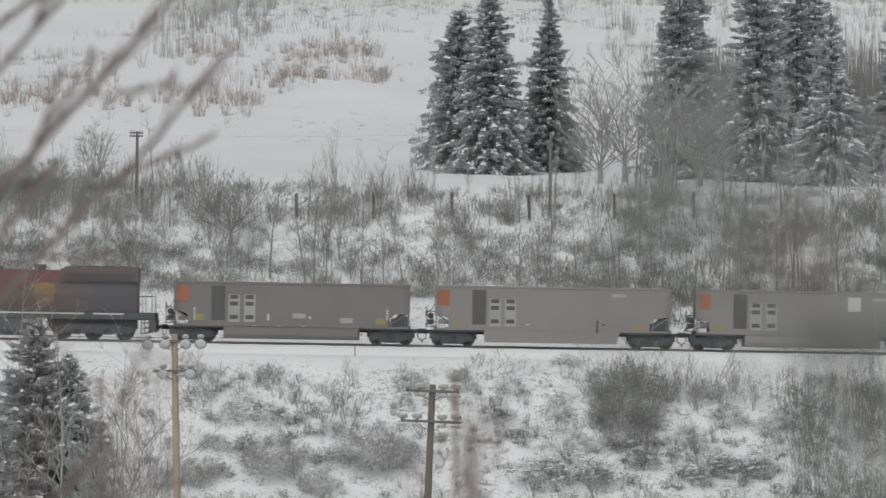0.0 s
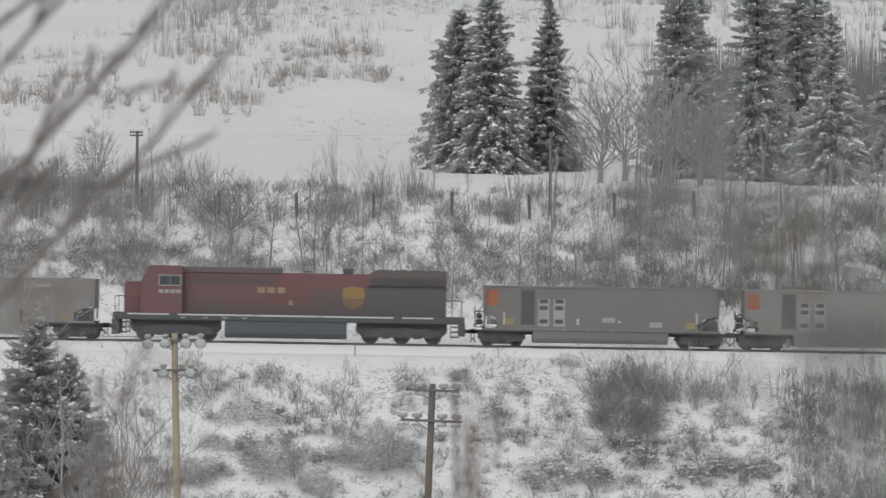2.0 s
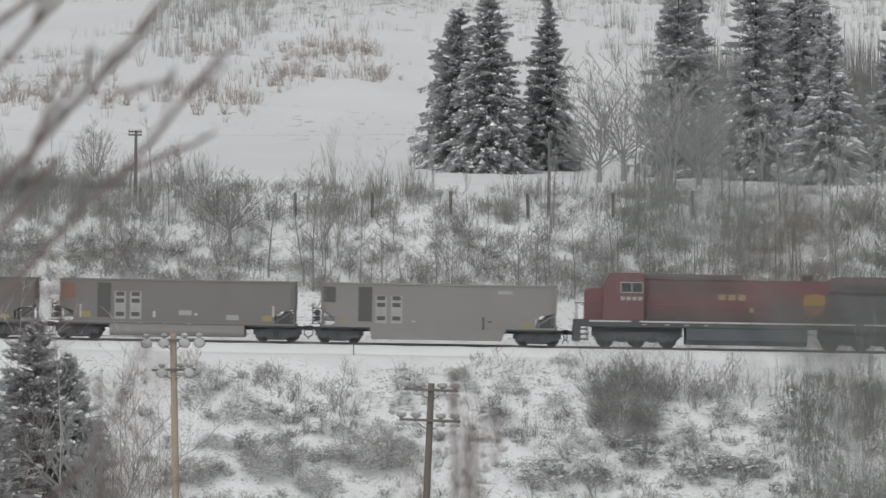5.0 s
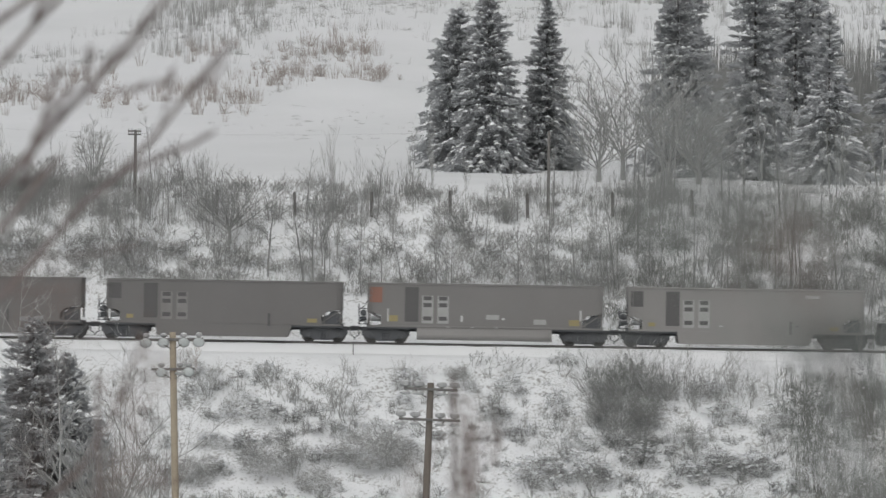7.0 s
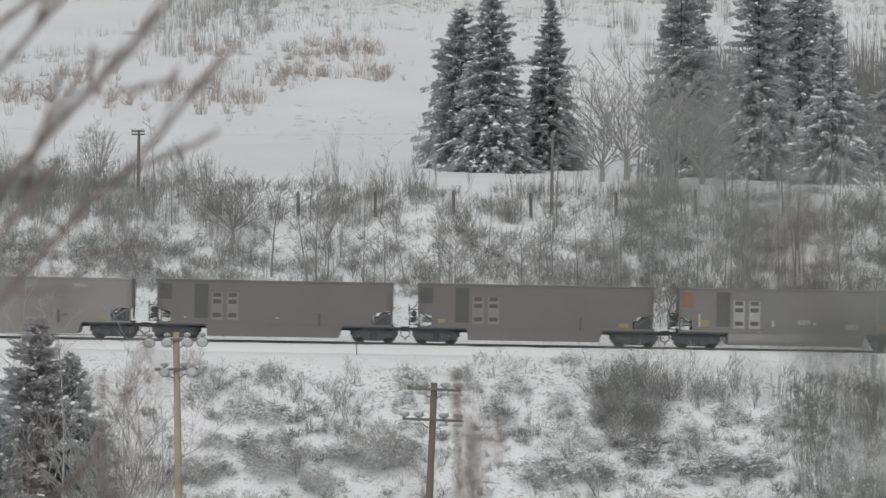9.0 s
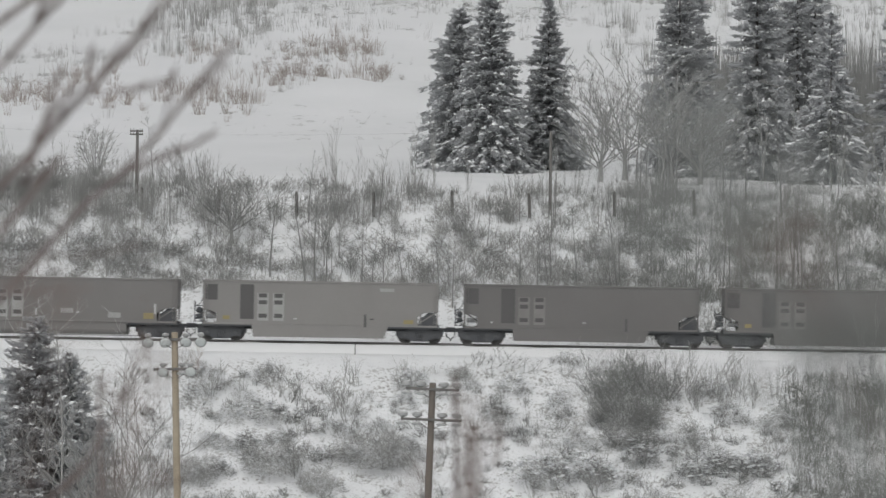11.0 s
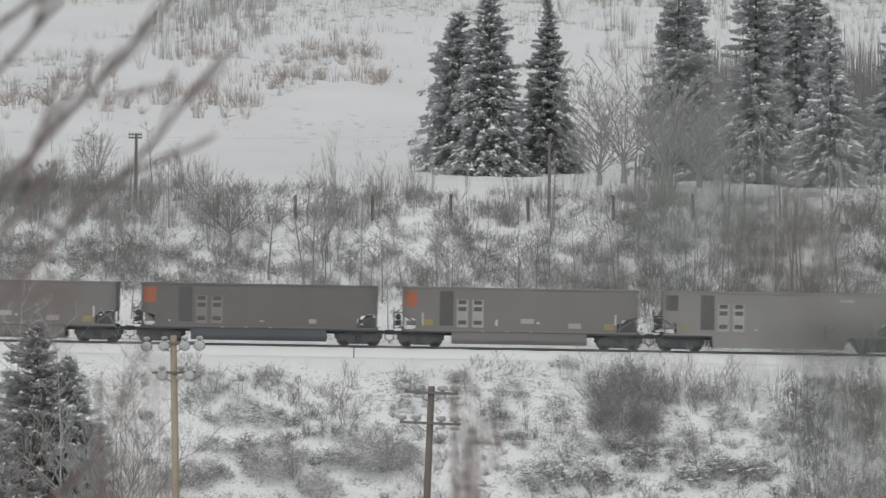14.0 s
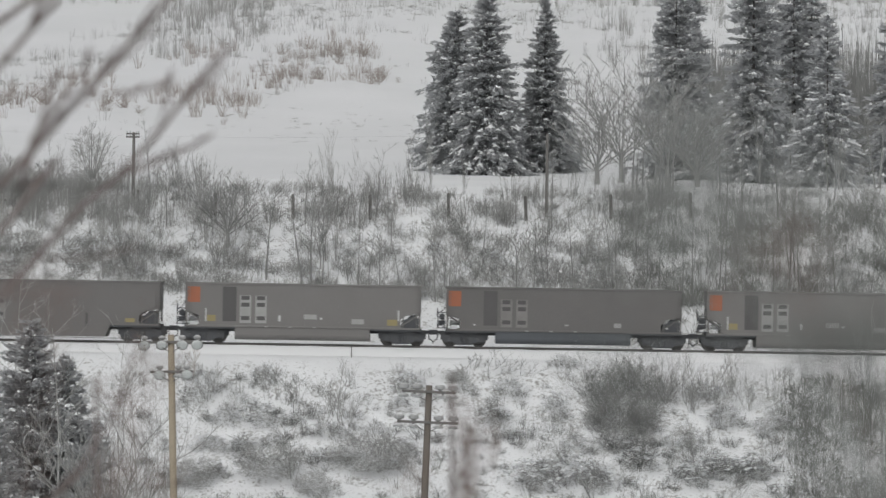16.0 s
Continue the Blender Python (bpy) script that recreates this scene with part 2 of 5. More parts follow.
# ------------------------------------------------------------------ ground
GRADE = -0.0168   # the line falls to the east
TRACK = 250.0     # how far the railway lies from the camera
PROFILE = [(-900, 90), (-60, 12), (-8, 4.6), (0, 4.4), (10, 3.4), (60, -8), (120, -13), (200, -14), (221, -13), (232, -8.8), (240, -4.3), (244.6, -1.4),
           (246.2, -0.72), (247.4, -0.62), (252.6, -0.62), (254.5, -0.9), (257, 0.0), (274, 9.6), (278, 10.4), (300, 11.2), (345, 12.4), (375, 14.6),
           (400, 17.2), (430, 21.4), (480, 29.0), (560, 42.5), (640, 57), (800, 85), (1200, 130), (4000, 260)]


def smooth_step(a, b, x):
    k = min(max((x - a) / (b - a), 0), 1)
    return k * k * (3 - 2 * k)


def ground_height(x, y):
    z = 0.0
    for (y0, z0), (y1, z1) in itertools.pairwise(PROFILE):
        if y0 <= y <= y1:
            z = z0 + (z1 - z0) * (y - y0) / (y1 - y0)
            break
    z += GRADE * max(min(x, 320), -320) * smooth_step(60, 200, y) * (1 - 0.6 * smooth_step(300, 450, y))
    rough = max(smooth_step(246.0, 243.5, y) * smooth_step(200, 225, y), smooth_step(256, 260, y) * (1 - 0.7 * smooth_step(276, 290, y)))
    rough = rough if y > 150 else 0.6
    z += rough * (0.55 * noise.noise(Vector((x * 0.16, y * 0.16, 3.1))) + 0.22 * noise.noise(Vector((x * 0.6, y * 0.6, 7.7))))
    z += smooth_step(360, 430, y) * (1.6 * noise.noise(Vector((x * 0.03, y * 0.03, 1.7))) + 0.35 * noise.noise(Vector((x * 0.16, y * 0.13, 5.5))))
    return z


def axis_steps(lo, fine0, fine1, hi, step, grow=1.25):
    mid = list(np.arange(fine0, fine1 + step * 0.5, step))
    left, right, s = [], [], step
    a, b = mid[0], mid[-1]
    while a > lo or b < hi:
        s *= grow
        a, b = a - s, b + s
        if a > lo:
            left.append(a)
        if b < hi:
            right.append(b)
    return [lo] + left[::-1] + mid + right + [hi]


def build_ground():
    xs = axis_steps(-3500, -42, 42, 3500, 0.42)
    ys = axis_steps(-900, -4, 12, 150, 2.0, 1.4)[:-1] + list(np.arange(152, 222, 5.0)) + list(np.arange(222, 282, 0.42)) + list(np.arange(282, 600, 2.0)) + axis_steps(600, 602, 606, 4000, 4, 1.5)[3:]
    ys = sorted(set(round(float(y), 3) for y in ys))
    b = Buf()
    for y in ys:
        for x in xs:
            b.v.append((x, y, ground_height(x, y)))
    n = len(xs)
    b.f = [(j * n + i, j * n + i + 1, (j + 1) * n + i + 1, (j + 1) * n + i) for j in range(len(ys) - 1) for i in range(n - 1)]
    ob = part("ground", b, M["ground"], smooth=True)
    tagged(ob, "snow-covered valley side with steep brushy banks", "ground", kind="structure")


build_ground()


def rail_z(x):
    return GRADE * x


def build_track():
    bed = Buf()
    xs = list(np.arange(-300, 301, 1.0))
    prof = [(-3.1, -0.75), (-1.85, -0.20), (-1.2, -0.11), (1.2, -0.11), (1.85, -0.20), (3.1, -0.75)]
    for x in xs:
        for y, z in prof:
            bed.v.append((x, TRACK + y + 0.10 * noise.noise(Vector((x * 0.9, y, 2))), rail_z(x) + z + 0.035 * noise.noise(Vector((x * 1.3, y * 2, 9)))))
    n = len(prof)
    bed.f = [(j * n + i + 1, j * n + i, (j + 1) * n + i, (j + 1) * n + i + 1) for j in range(len(xs) - 1) for i in range(n - 1)]
    bed.f = [f[::-1] for f in bed.f]
    tagged(part("ballast_bed", bed, M["ballast"], smooth=True), "grey stone ballast bed half covered with snow", "ballast", kind="structure")
    for side in (-0.7535, 0.7535):
        r = Buf()
        prof = [(-0.07, -0.17), (0.07, -0.17), (0.07, -0.155), (0.012, -0.14), (0.012, -0.045), (0.036, -0.035), (0.036, -0.006), (0.028, 0.0), (-0.028, 0.0),
                (-0.036, -0.006), (-0.036, -0.035), (-0.012, -0.045), (-0.012, -0.14), (-0.07, -0.155)]
        v = [(x, TRACK + side + y, rail_z(x) + z) for x in (-300, 300) for y, z in prof]
        n = len(prof)
        r.add(v, [tuple(range(n - 1, -1, -1)), tuple(range(n, 2 * n))] + [(i, (i + 1) % n, n + (i + 1) % n, n + i) for i in range(n)])
        tagged(part("rail", r, M["rail"]), "brown steel rail on snow-covered ballast", "rail", "rails of the line", "structure")


build_track()

# ------------------------------------------------------------------ the train
PITCH = 16.16
TILT = math.degrees(math.atan(GRADE))


def wheelset(parent, x, radius):
    b = Buf()
    for s in (-1, 1):
        y = 0.7535 * s
        b.turned([(radius + 0.028, y - 0.075 * s), (radius + 0.026, y - 0.045 * s), (radius, y - 0.035 * s), (radius - 0.01, y + 0.065 * s), (radius - 0.09, y + 0.065 * s), (radius - 0.11, y + 0.02 * s),
                  (0.17, y + 0.01 * s), (0.13, y + 0.09 * s)], 20, "y")
    b.turned([(0.085, -1.0), (0.085, 1.0)], 10, "y")
    return part("wheelset", b, M["wheel"], parent, at=pose(x, 0, radius))


def bogie(parent, x, spacing, radius, axles):
    """A truck: side frames with springs and axle boxes, a bolster, and its wheelsets."""
    half = spacing * (axles - 1) / 2
    low = radius - (0.13 if axles > 2 else 0.33)
    b = Buf()
    for s in (-1, 1):
        y = 1.02 * s
        y0, y1 = min(y, y + 0.16 * s), max(y, y + 0.16 * s)
        prof = [(-half - 0.36, radius - 0.15), (-half + 0.20, radius - 0.19), (-half + 0.42, low), (half - 0.42, low), (half - 0.20, radius - 0.19), (half + 0.36, radius - 0.15),
                (half + 0.36, radius + 0.26), (half - 0.10, radius + 0.36), (half - 0.35, radius + 0.46), (-half + 0.35, radius + 0.46), (-half + 0.10, radius + 0.36), (-half - 0.36, radius + 0.26)]
        b.prism(prof, y0, y1)
        for k in range(axles):
            b.turned([(0.13, y + 0.16 * s), (0.13, y + 0.26 * s), (0.07, y + 0.28 * s)], 10, "y", (-half + k * spacing, 0, radius))
        for k in range(axles - 1):
            for dx in (-0.17, 0.0, 0.17):
                b.turned([(0.075, radius - 0.20), (0.075, radius + 0.12)], 8, "z", (-half + (k + 0.5) * spacing + dx, y + 0.19 * s, 0))
    b.box(-0.22, 0.22, -1.05, 1.05, radius - 0.02, radius + 0.42, 0.04)
    # plain dark plates and box, added to darken the gaps below the body
    for s in (-1, 1):
        b.box(-half - 0.58, half + 0.58, min(s * 0.98, s * 0.91), max(s * 0.98, s * 0.91), radius - 0.02, radius + 0.50)
    b.box(-half - 0.36, half + 0.36, -0.62, 0.62, low + 0.04, radius + 0.38, 0.04)
    t = part("bogie", b, M["steel_dark"], parent, at=pose(x, 0, 0))
    for k in range(axles):
        wheelset(t, -half + k * spacing, radius)
    return t


def coupler(parent, x, s):
    b = Buf()
    b.box(min(x, x + 0.62 * s), max(x, x + 0.62 * s), -0.09, 0.09, 0.78, 0.96, 0.03)
    b.box(min(x + 0.50 * s, x + 0.80 * s), max(x + 0.50 * s, x + 0.80 * s), -0.17, 0.14, 0.72, 1.02, 0.05)
    part("coupler", b, M["steel_dark"], parent)
    h = Buf()
    bend = [(0.53 + 0.25 * math.sin(q), 0.42 - 0.25 * (1 - math.cos(q))) for q in np.linspace(0, math.pi / 2, 7)]
    pts = [(x + 0.50 * s, -0.28, 0.76)] + [(x + u * s, -0.28, z) for u, z in bend]
    h.tube(pts, [0.034] * 8, 6)
    h.box(min(x, x + 0.44 * s), max(x, x + 0.44 * s), -0.31, -0.25, 0.73, 0.79)
    part("air_hose", h, M["steel_dark"], parent, smooth=True)


def plate(parent, name, x0, x1, z0, z1, y, mat, label="", t=0.012):
    """A thin panel on the side that faces the camera, whose outer face lies at y."""
    return part(name, Buf().box(x0, x1, y, y + t, z0, z1), mat, parent, label)


def gondola(body, panel, placard, skirt, data, label, flush=False):
    """A high-sided coal car with a tub between its bogies."""
    car = thing("coal_car", label, "freight car", "cars of the train")
    w = 1.52
    # the box: side sheets, ends that slope in at the foot, rim; open at the top
    outline = [(-6.45, 1.06), (6.02, 1.06), (6.02, 1.62), (6.35, 1.86), (7.30, 2.02), (7.30, 3.66), (-7.30, 3.66), (-7.30, 2.00), (-7.05, 1.92), (-6.45, 1.72)]
    for s in (-1, 1):
        part("side_sheet", Buf().prism(outline, min(s * w, s * (w - 0.06)), max(s * w, s * (w - 0.06))), body, car)
        y0, y1 = -w + 0.062, w - 0.062
        end = [(7.30, 3.66), (7.24, 3.66), (7.24, 2.05), (5.9, 1.14), (5.9, 1.08), (7.30, 1.98)]
        part("end_sheet", Buf().prism([(s * x, z) for x, z in (end if s < 0 else end[::-1])][::-1], y0, y1), body, car)
    part("floor_sheet", Buf().box(-5.9, 5.9, -w + 0.062, w - 0.062, 1.062, 1.14), body, car)
    gear = Buf().box(-7.86, -7.28, -1.30, 1.30, 1.14, 1.20, 0.01)
    gear.box(-7.72, -7.36, -0.95, -0.45, 1.20, 1.62, 0.05).box(-7.62, -7.40, 0.25, 0.60, 1.20, 1.80, 0.04)
    gear.turned([(0.03, -1.05), (0.19, -1.0), (0.19, -0.1), (0.03, -0.05)], 12, "y", (-7.55, 0, 1.86))
    gear.tube([(-7.80, -1.15, 1.18), (-7.80, -1.15, 2.05), (-7.45, -1.05, 2.30), (-7.33, -0.9, 2.6)], [0.03, 0.03, 0.03, 0.03], 6)
    gear.tube([(-7.70, -0.7, 1.60), (-7.82, -0.6, 1.45), (-7.84, -0.3, 1.22)], [0.03, 0.03, 0.03], 6)
    gear.tube([(-7.42, -1.30, 1.18), (-7.42, -1.30, 1.75), (-7.60, -1.10, 1.95), (-7.60, -0.2, 2.05)], [0.025] * 4, 6)
    gear.tube([(-7.80, -0.9, 1.30), (-7.55, -1.2, 1.52), (-7.30, -1.2, 1.46)], [0.035] * 3, 6)
    part("brake_gear", gear, M["steel_dark"], car, "dark brake cylinder and pipes on the end platform")
    rim_pts = [(-7.84, -0.55 + 0.30 * math.cos(q), 2.12 + 0.30 * math.sin(q)) for q in np.linspace(0, 2 * math.pi, 15)]
    hand = Buf().tube(rim_pts, [0.028] * 15, 5)
    for q in np.linspace(0, 2 * math.pi, 5)[:4]:
        hand.tube([(-7.80, -0.55, 2.12), (-7.84, -0.55 + 0.29 * math.cos(q), 2.12 + 0.29 * math.sin(q))], [0.02, 0.02], 4)
    hand.tube([(-7.84, -0.55, 2.12), (-7.30, -0.55, 2.12)], [0.03, 0.03], 6)
    part("brake_wheel", hand, M["steel_dark"], car)
    drift = Buf()
    for px, py, pz, wide, high in ((-7.62, -1.15, 1.21, 0.17, 0.10), (-7.42, -0.95, 1.22, 0.14, 0.16), (-7.55, -0.70, 1.63, 0.16, 0.06), (7.44, -1.1, 1.16, 0.16, 0.12), (6.78, -1.20, 1.90, 0.20, 0.06)):
        drift.turned([(wide, -0.04), (0.92 * wide, 0.3 * high), (0.6 * wide, 0.8 * high), (0.15 * wide, high)], 9, "z", (px, py, pz))
    part("snow_drift", drift, M["snow"], car, "small heaps of snow on the end platform", smooth=True)
    coal = Buf()
    nx, ny = 30, 6
    for i in range(nx + 1):
        for j in range(ny + 1):
            coal.v.append((-7.2 + 14.4 * i / nx, -1.44 + 2.88 * j / ny, 3.10 + 0.1 * noise.noise(Vector((i * 0.5, j * 0.7, 4)))))
    coal.f = [(i * (ny + 1) + j, (i + 1) * (ny + 1) + j, (i + 1) * (ny + 1) + j + 1, i * (ny + 1) + j + 1) for i in range(nx) for j in range(ny)]
    part("load", coal, M["snow"], car, "snow-dusted load below the rim")
    rim = Buf()
    for s in (-1, 1):
        y0 = s * w
        rim.box(-7.34, 7.34, min(y0 - 0.05, y0 + 0.05), max(y0 - 0.05, y0 + 0.05), 3.63, 3.73, 0.02)
        rim.box(s * 7.30 - 0.04, s * 7.30 + 0.04, -w, w, 3.63, 3.728)
    part("top_chord", rim, body, car)
    for s in (-1, 1):
        y0, y1 = min(s * (w + 0.03), s * (w - 0.10)), max(s * (w + 0.03), s * (w - 0.10))
        for x0, x1 in (((-7.25, -4.30), (4.25, 7.25)) if flush else ((-7.25, 7.25),)):
            part("side_sill", Buf().box(x0, x1, y0, y1, 1.00, 1.12, 0.02), body, car)
    for x in (-6.2, -4.15, -2.05, 0.1, 2.2, 4.3, 6.2):
        for s in (-1, 1):
            r = Buf().box(x - 0.035, x + 0.035, min(s * w, s * (w + 0.018)), max(s * w, s * (w + 0.018)), 1.14, 3.62)
            part("side_rib", r, body, car)
    # the tub that hangs between the bogies
    tub = Buf()
    if flush:
        tub.prism([(-4.16, 0.27), (3.92, 0.27), (4.22, 1.055), (-4.26, 1.055)], -w + 0.012, w - 0.012)
        lever = Buf().box(2.70, 2.84, -w - 0.05, -w - 0.018, 0.95, 1.75, 0.01)
        part("brake_lever", lever, M["louvre"], car)
    else:
        prof = [(1.49, 1.05)] + [(1.06 + 0.42 * math.cos(a), 0.62 - 0.38 * math.sin(a)) for a in np.linspace(0.15, math.pi / 2, 6)]
        prof = prof + [(-y, z) for y, z in prof[::-1]]
        for x in (-4.22, 4.15):
            tub.v += [(x, y, z) for y, z in prof]
        n = len(prof)
        tub.f = [tuple(range(n)), tuple(range(2 * n - 1, n - 1, -1))] + [(i, n + i, n + (i + 1) % n, (i + 1) % n) for i in range(n)]
        for x in (-2.40, -0.90, 0.60):
            plate(car, "tab", x, x + 0.22, 1.03, 1.08, -w - 0.042, M["placard"])
    part("tub", tub, skirt, car)
    # end platforms, brake gear, ladders
    under = Buf()
    under.box(-7.35, 7.35, -0.28, 0.28, 0.72, 1.00, 0.03)
    for s in (-1, 1):
        under.box(min(s * 4.2, s * 7.35), max(s * 4.2, s * 7.35), -1.5, 1.5, 0.90, 1.02, 0.02)
        under.box(s * 7.28 - 0.05, s * 7.28 + 0.05, -1.45, 1.45, 0.92, 1.14)
    part("underframe", under, M["steel_dark"], car)
    brake = Buf()
    brake.turned([(0.24, -1.2), (0.26, -1.1), (0.26, -0.6), (0.2, -0.5)], 12, "y", (6.95, 0, 1.42))
    # dark wedge fills the end recess in place of its shade
    brake.prism([(6.05, 1.04), (7.16, 1.04), (7.16, 1.72), (6.98, 1.92), (6.62, 1.90), (6.40, 1.66), (6.12, 1.58)], -1.40, -0.6)
    part("brake_cylinder", brake, M["steel_dark"], car)
    gear = Buf()
    gear.box(-7.1, -6.6, -1.25, -0.95, 1.04, 1.34, 0.05)
    gear.turned([(0.13, -7.1), (0.16, -7.0), (0.16, -6.4), (0.12, -6.35)], 10, "x", (0, -0.7, 1.50))
    part("brake_reservoir", gear, M["snow"], car, "brake gear capped with snow")
    for s in (-1, 1):
        lad = Buf()
        for z in (1.35, 1.75, 2.15, 2.55, 2.95, 3.35):
            lad.tube([(s * 7.02, -w - 0.06, z), (s * 7.24, -w - 0.06, z)], [0.013, 0.013], 4)
        for x in (7.02, 7.24):
            lad.tube([(s * x, -w - 0.06, 1.15), (s * x, -w - 0.06, 3.5)], [0.014, 0.014], 4)
        part("ladder", lad, body, car)
        for y in (-1.35, 1.35):
            part("corner_post", Buf().box(s * 7.22 - 0.05, s * 7.22 + 0.05, y - 0.06, y + 0.06, 1.0, 2.05), body, car)
        coupler(car, s * 7.30, s)
        bogie(car, s * 6.15, 1.78, 0.457, 2)
    # markings
    f = -w - 0.024
    if panel == "orange":
        plate(car, "colour_panel", -7.14, -6.38, 2.52, 3.48, f, M["orange"], "orange reflective end panel")
    elif panel == "rust":
        plate(car, "colour_panel", -7.14, -6.38, 2.52, 3.48, f, M["rust_panel"], "dull red end panel")
    else:
        plate(car, "colour_panel", -7.14, -6.38, 2.52, 3.48, f, M["louvre"], "dark grey end panel")
    plate(car, "door_panel", -4.98, -4.13, 1.36, 3.50, f, M["louvre"], "dark grey tall side panel")
    for x0 in (-3.92, -2.96):
        p = plate(car, "placard", x0, x0 + 0.70, 1.27, 2.98, f, placard, "pale placard with three dark fields")
        for z in (2.70, 2.28, 1.45):
            plate(p, "field", x0 + 0.09, x0 + 0.60, z, z + 0.25, f - 0.006, M["louvre"])
    for kind, x0, x1, z0, z1 in data:
        plate(car, "stencil", x0, x1, z0, z1, f, M[kind])
    return car


FULL = [("white", -6.06, -5.98, 1.35, 2.15), ("yellow", -5.95, -5.40, 1.36, 1.74), ("white", -1.52, -1.38, 1.40, 1.78), ("placard", 0.06, 0.86, 1.56, 1.86), ("white", 1.05, 1.20, 1.55, 1.68),
        ("placard", 3.00, 3.78, 1.30, 1.62), ("white", 5.86, 5.97, 1.55, 2.20), ("yellow", 5.20, 5.84, 1.25, 1.62)]
PLAIN = [("yellow", -6.05, -5.62, 1.32, 1.56), ("yellow", 5.15, 5.75, 1.20, 1.45), ("white", -1.65, -1.45, 1.38, 1.44), ("placard", 3.66, 4.55, 3.18, 3.38), ("louvre", 3.05, 3.3, 1.42, 1.50)]
FADED = [("white", -5.60, -5.50, 1.35, 1.45), ("placard", 0.05, 0.30, 1.40, 1.50), ("placard", 3.10, 3.55, 1.34, 1.62), ("white", 6.3, 6.45, 1.3, 1.4)]


def locomotive():
    loco = thing("locomotive", "weathered red diesel locomotive with white sill stripe and yellow emblem", "locomotive")
    w = 1.52
    hood = Buf()
    hw = 0.98
    outline = [(-6.6, 1.70), (9.75, 1.70), (9.75, 4.29), (-6.6, 4.29)]
    hood.prism(outline, -hw, hw)
    part("long_hood", hood, M["red"], loco, "dull red engine hood streaked with soot")
    top = Buf()
    top.box(-6.6, -0.5, -1.06, 1.06, 4.18, 4.60, 0.10)
    part("equipment_blower", top, M["red_dark"], loco)
    rad = Buf()
    rad.prism([(4.95, 3.62), (9.77, 3.62), (9.77, 4.44), (9.65, 4.54), (5.30, 4.54), (4.95, 4.33)], -1.16, 1.16)
    part("radiator_wing", rad, M["red_dark"], loco, "sooty flared radiator housing")
    grille = Buf()
    for k in range(7):
        grille.box(5.15, 9.60, -1.185, -1.16, 3.68 + 0.065 * k, 3.72 + 0.065 * k)
    part("radiator_grille", grille, M["soot"], loco, "dark slatted radiator intake")
    for k in range(4):
        f = Buf().turned([(0.42, 4.52), (0.42, 4.58), (0.36, 4.59)], 16, "z", (5.9 + k * 1.0, 0, 0))
        part("roof_fan", f, M["soot"], loco)
    low = Buf().box(4.65, 9.74, -hw - 0.012, hw + 0.012, 1.72, 3.60)
    part("rear_hood_side", low, M["soot"], loco, "blackened lower hood side")
    for x0, x1, z0, z1 in ((-6.3, -4.4, 3.55, 4.1), (-4.3, -2.4, 3.5, 4.08), (-2.2, -0.7, 3.55, 4.08)):
        g = Buf()
        for k in range(6):
            z = z0 + (z1 - z0) * k / 6
            g.box(x0, x1, -hw - 0.02, -hw, z, z + (z1 - z0) / 11)
        part("air_grille", g, M["red_dark"], loco)
    for k in range(9):
        x = -5.9 + k * 1.22
        d = Buf().box(x + 0.03, x + 1.15, -hw - 0.016, -hw, 1.85, 3.35)
        part("hood_door", d, M["red"] if k < 6 else M["red_dark"], loco)
    part("kick_panel", Buf().box(-6.55, 4.63, -hw - 0.022, -hw, 1.71, 2.34), M["red_dark"], loco, "grimy lower edge of the hood")
    ex = Buf().box(3.30, 3.92, -0.45, 0.45, 4.27, 4.63, 0.05)
    part("exhaust_stack", ex, M["soot"], loco)
    horn = Buf()
    horn.tube([(1.2, -0.3, 4.27), (1.2, -0.3, 4.40)], [0.04, 0.04], 6).box(0.75, 1.35, -0.4, -0.2, 4.37, 4.43)
    part("horn", horn, M["steel_dark"], loco)
    # cab and nose
    cab = Buf()
    cab.prism([(-9.15, 1.70), (-6.6, 1.70), (-6.6, 4.56), (-6.75, 4.64), (-8.55, 4.64), (-8.74, 4.54), (-9.15, 3.72)], -1.50, 1.50)
    part("cab", cab, M["red"], loco)
    nose = Buf()
    nose.prism([(-10.25, 1.70), (-9.15, 1.70), (-9.15, 3.66), (-10.05, 3.60), (-10.25, 3.45)], -0.95, 0.95)
    part("nose", nose, M["red"], loco)
    for x0, x1 in ((-8.02, -7.42), (-7.34, -6.74)):
        fr = Buf()
        fr.box(x0 - 0.06, x1 + 0.06, -1.525, -1.50, 3.40, 4.08)
        wnd = part("cab_window", fr, M["placard"], loco)
        plate(wnd, "pane", x0, x1, 3.46, 4.02, -1.532, M["window_dark"])
    ws = Buf()
    for y0, y1 in ((-1.3, -0.1), (0.1, 1.3)):
        ws.add([(-9.13, y0, 3.74), (-9.13, y1, 3.74), (-8.79, y1, 4.32), (-8.79, y0, 4.32), (-9.10, y0, 3.74), (-9.10, y1, 3.74), (-8.76, y1, 4.32), (-8.76, y0, 4.32)],
               [(0, 3, 2, 1), (4, 5, 6, 7), (0, 1, 5, 4), (1, 2, 6, 5), (2, 3, 7, 6), (3, 0, 4, 7)])
    part("windscreen", ws, M["window_dark"], loco)
    for k in range(4):
        x = -8.06 + k * 0.36
        plate(loco, "number_bar", x, x + 0.27, 2.95, 3.17, -1.508, M["placard"])
    # worn lettering, as plain bars
    for k in range(3):
        x = -1.98 + k * 0.62
        plate(loco, "letter_bar", x, x + 0.46, 3.04, 3.40, -hw - 0.026, M["cream"])
    for k in range(6):
        x = -0.02 + k * 0.50
        plate(loco, "letter_bar", x, x + 0.22, 3.04, 3.28, -hw - 0.026, M["cream_dull"])
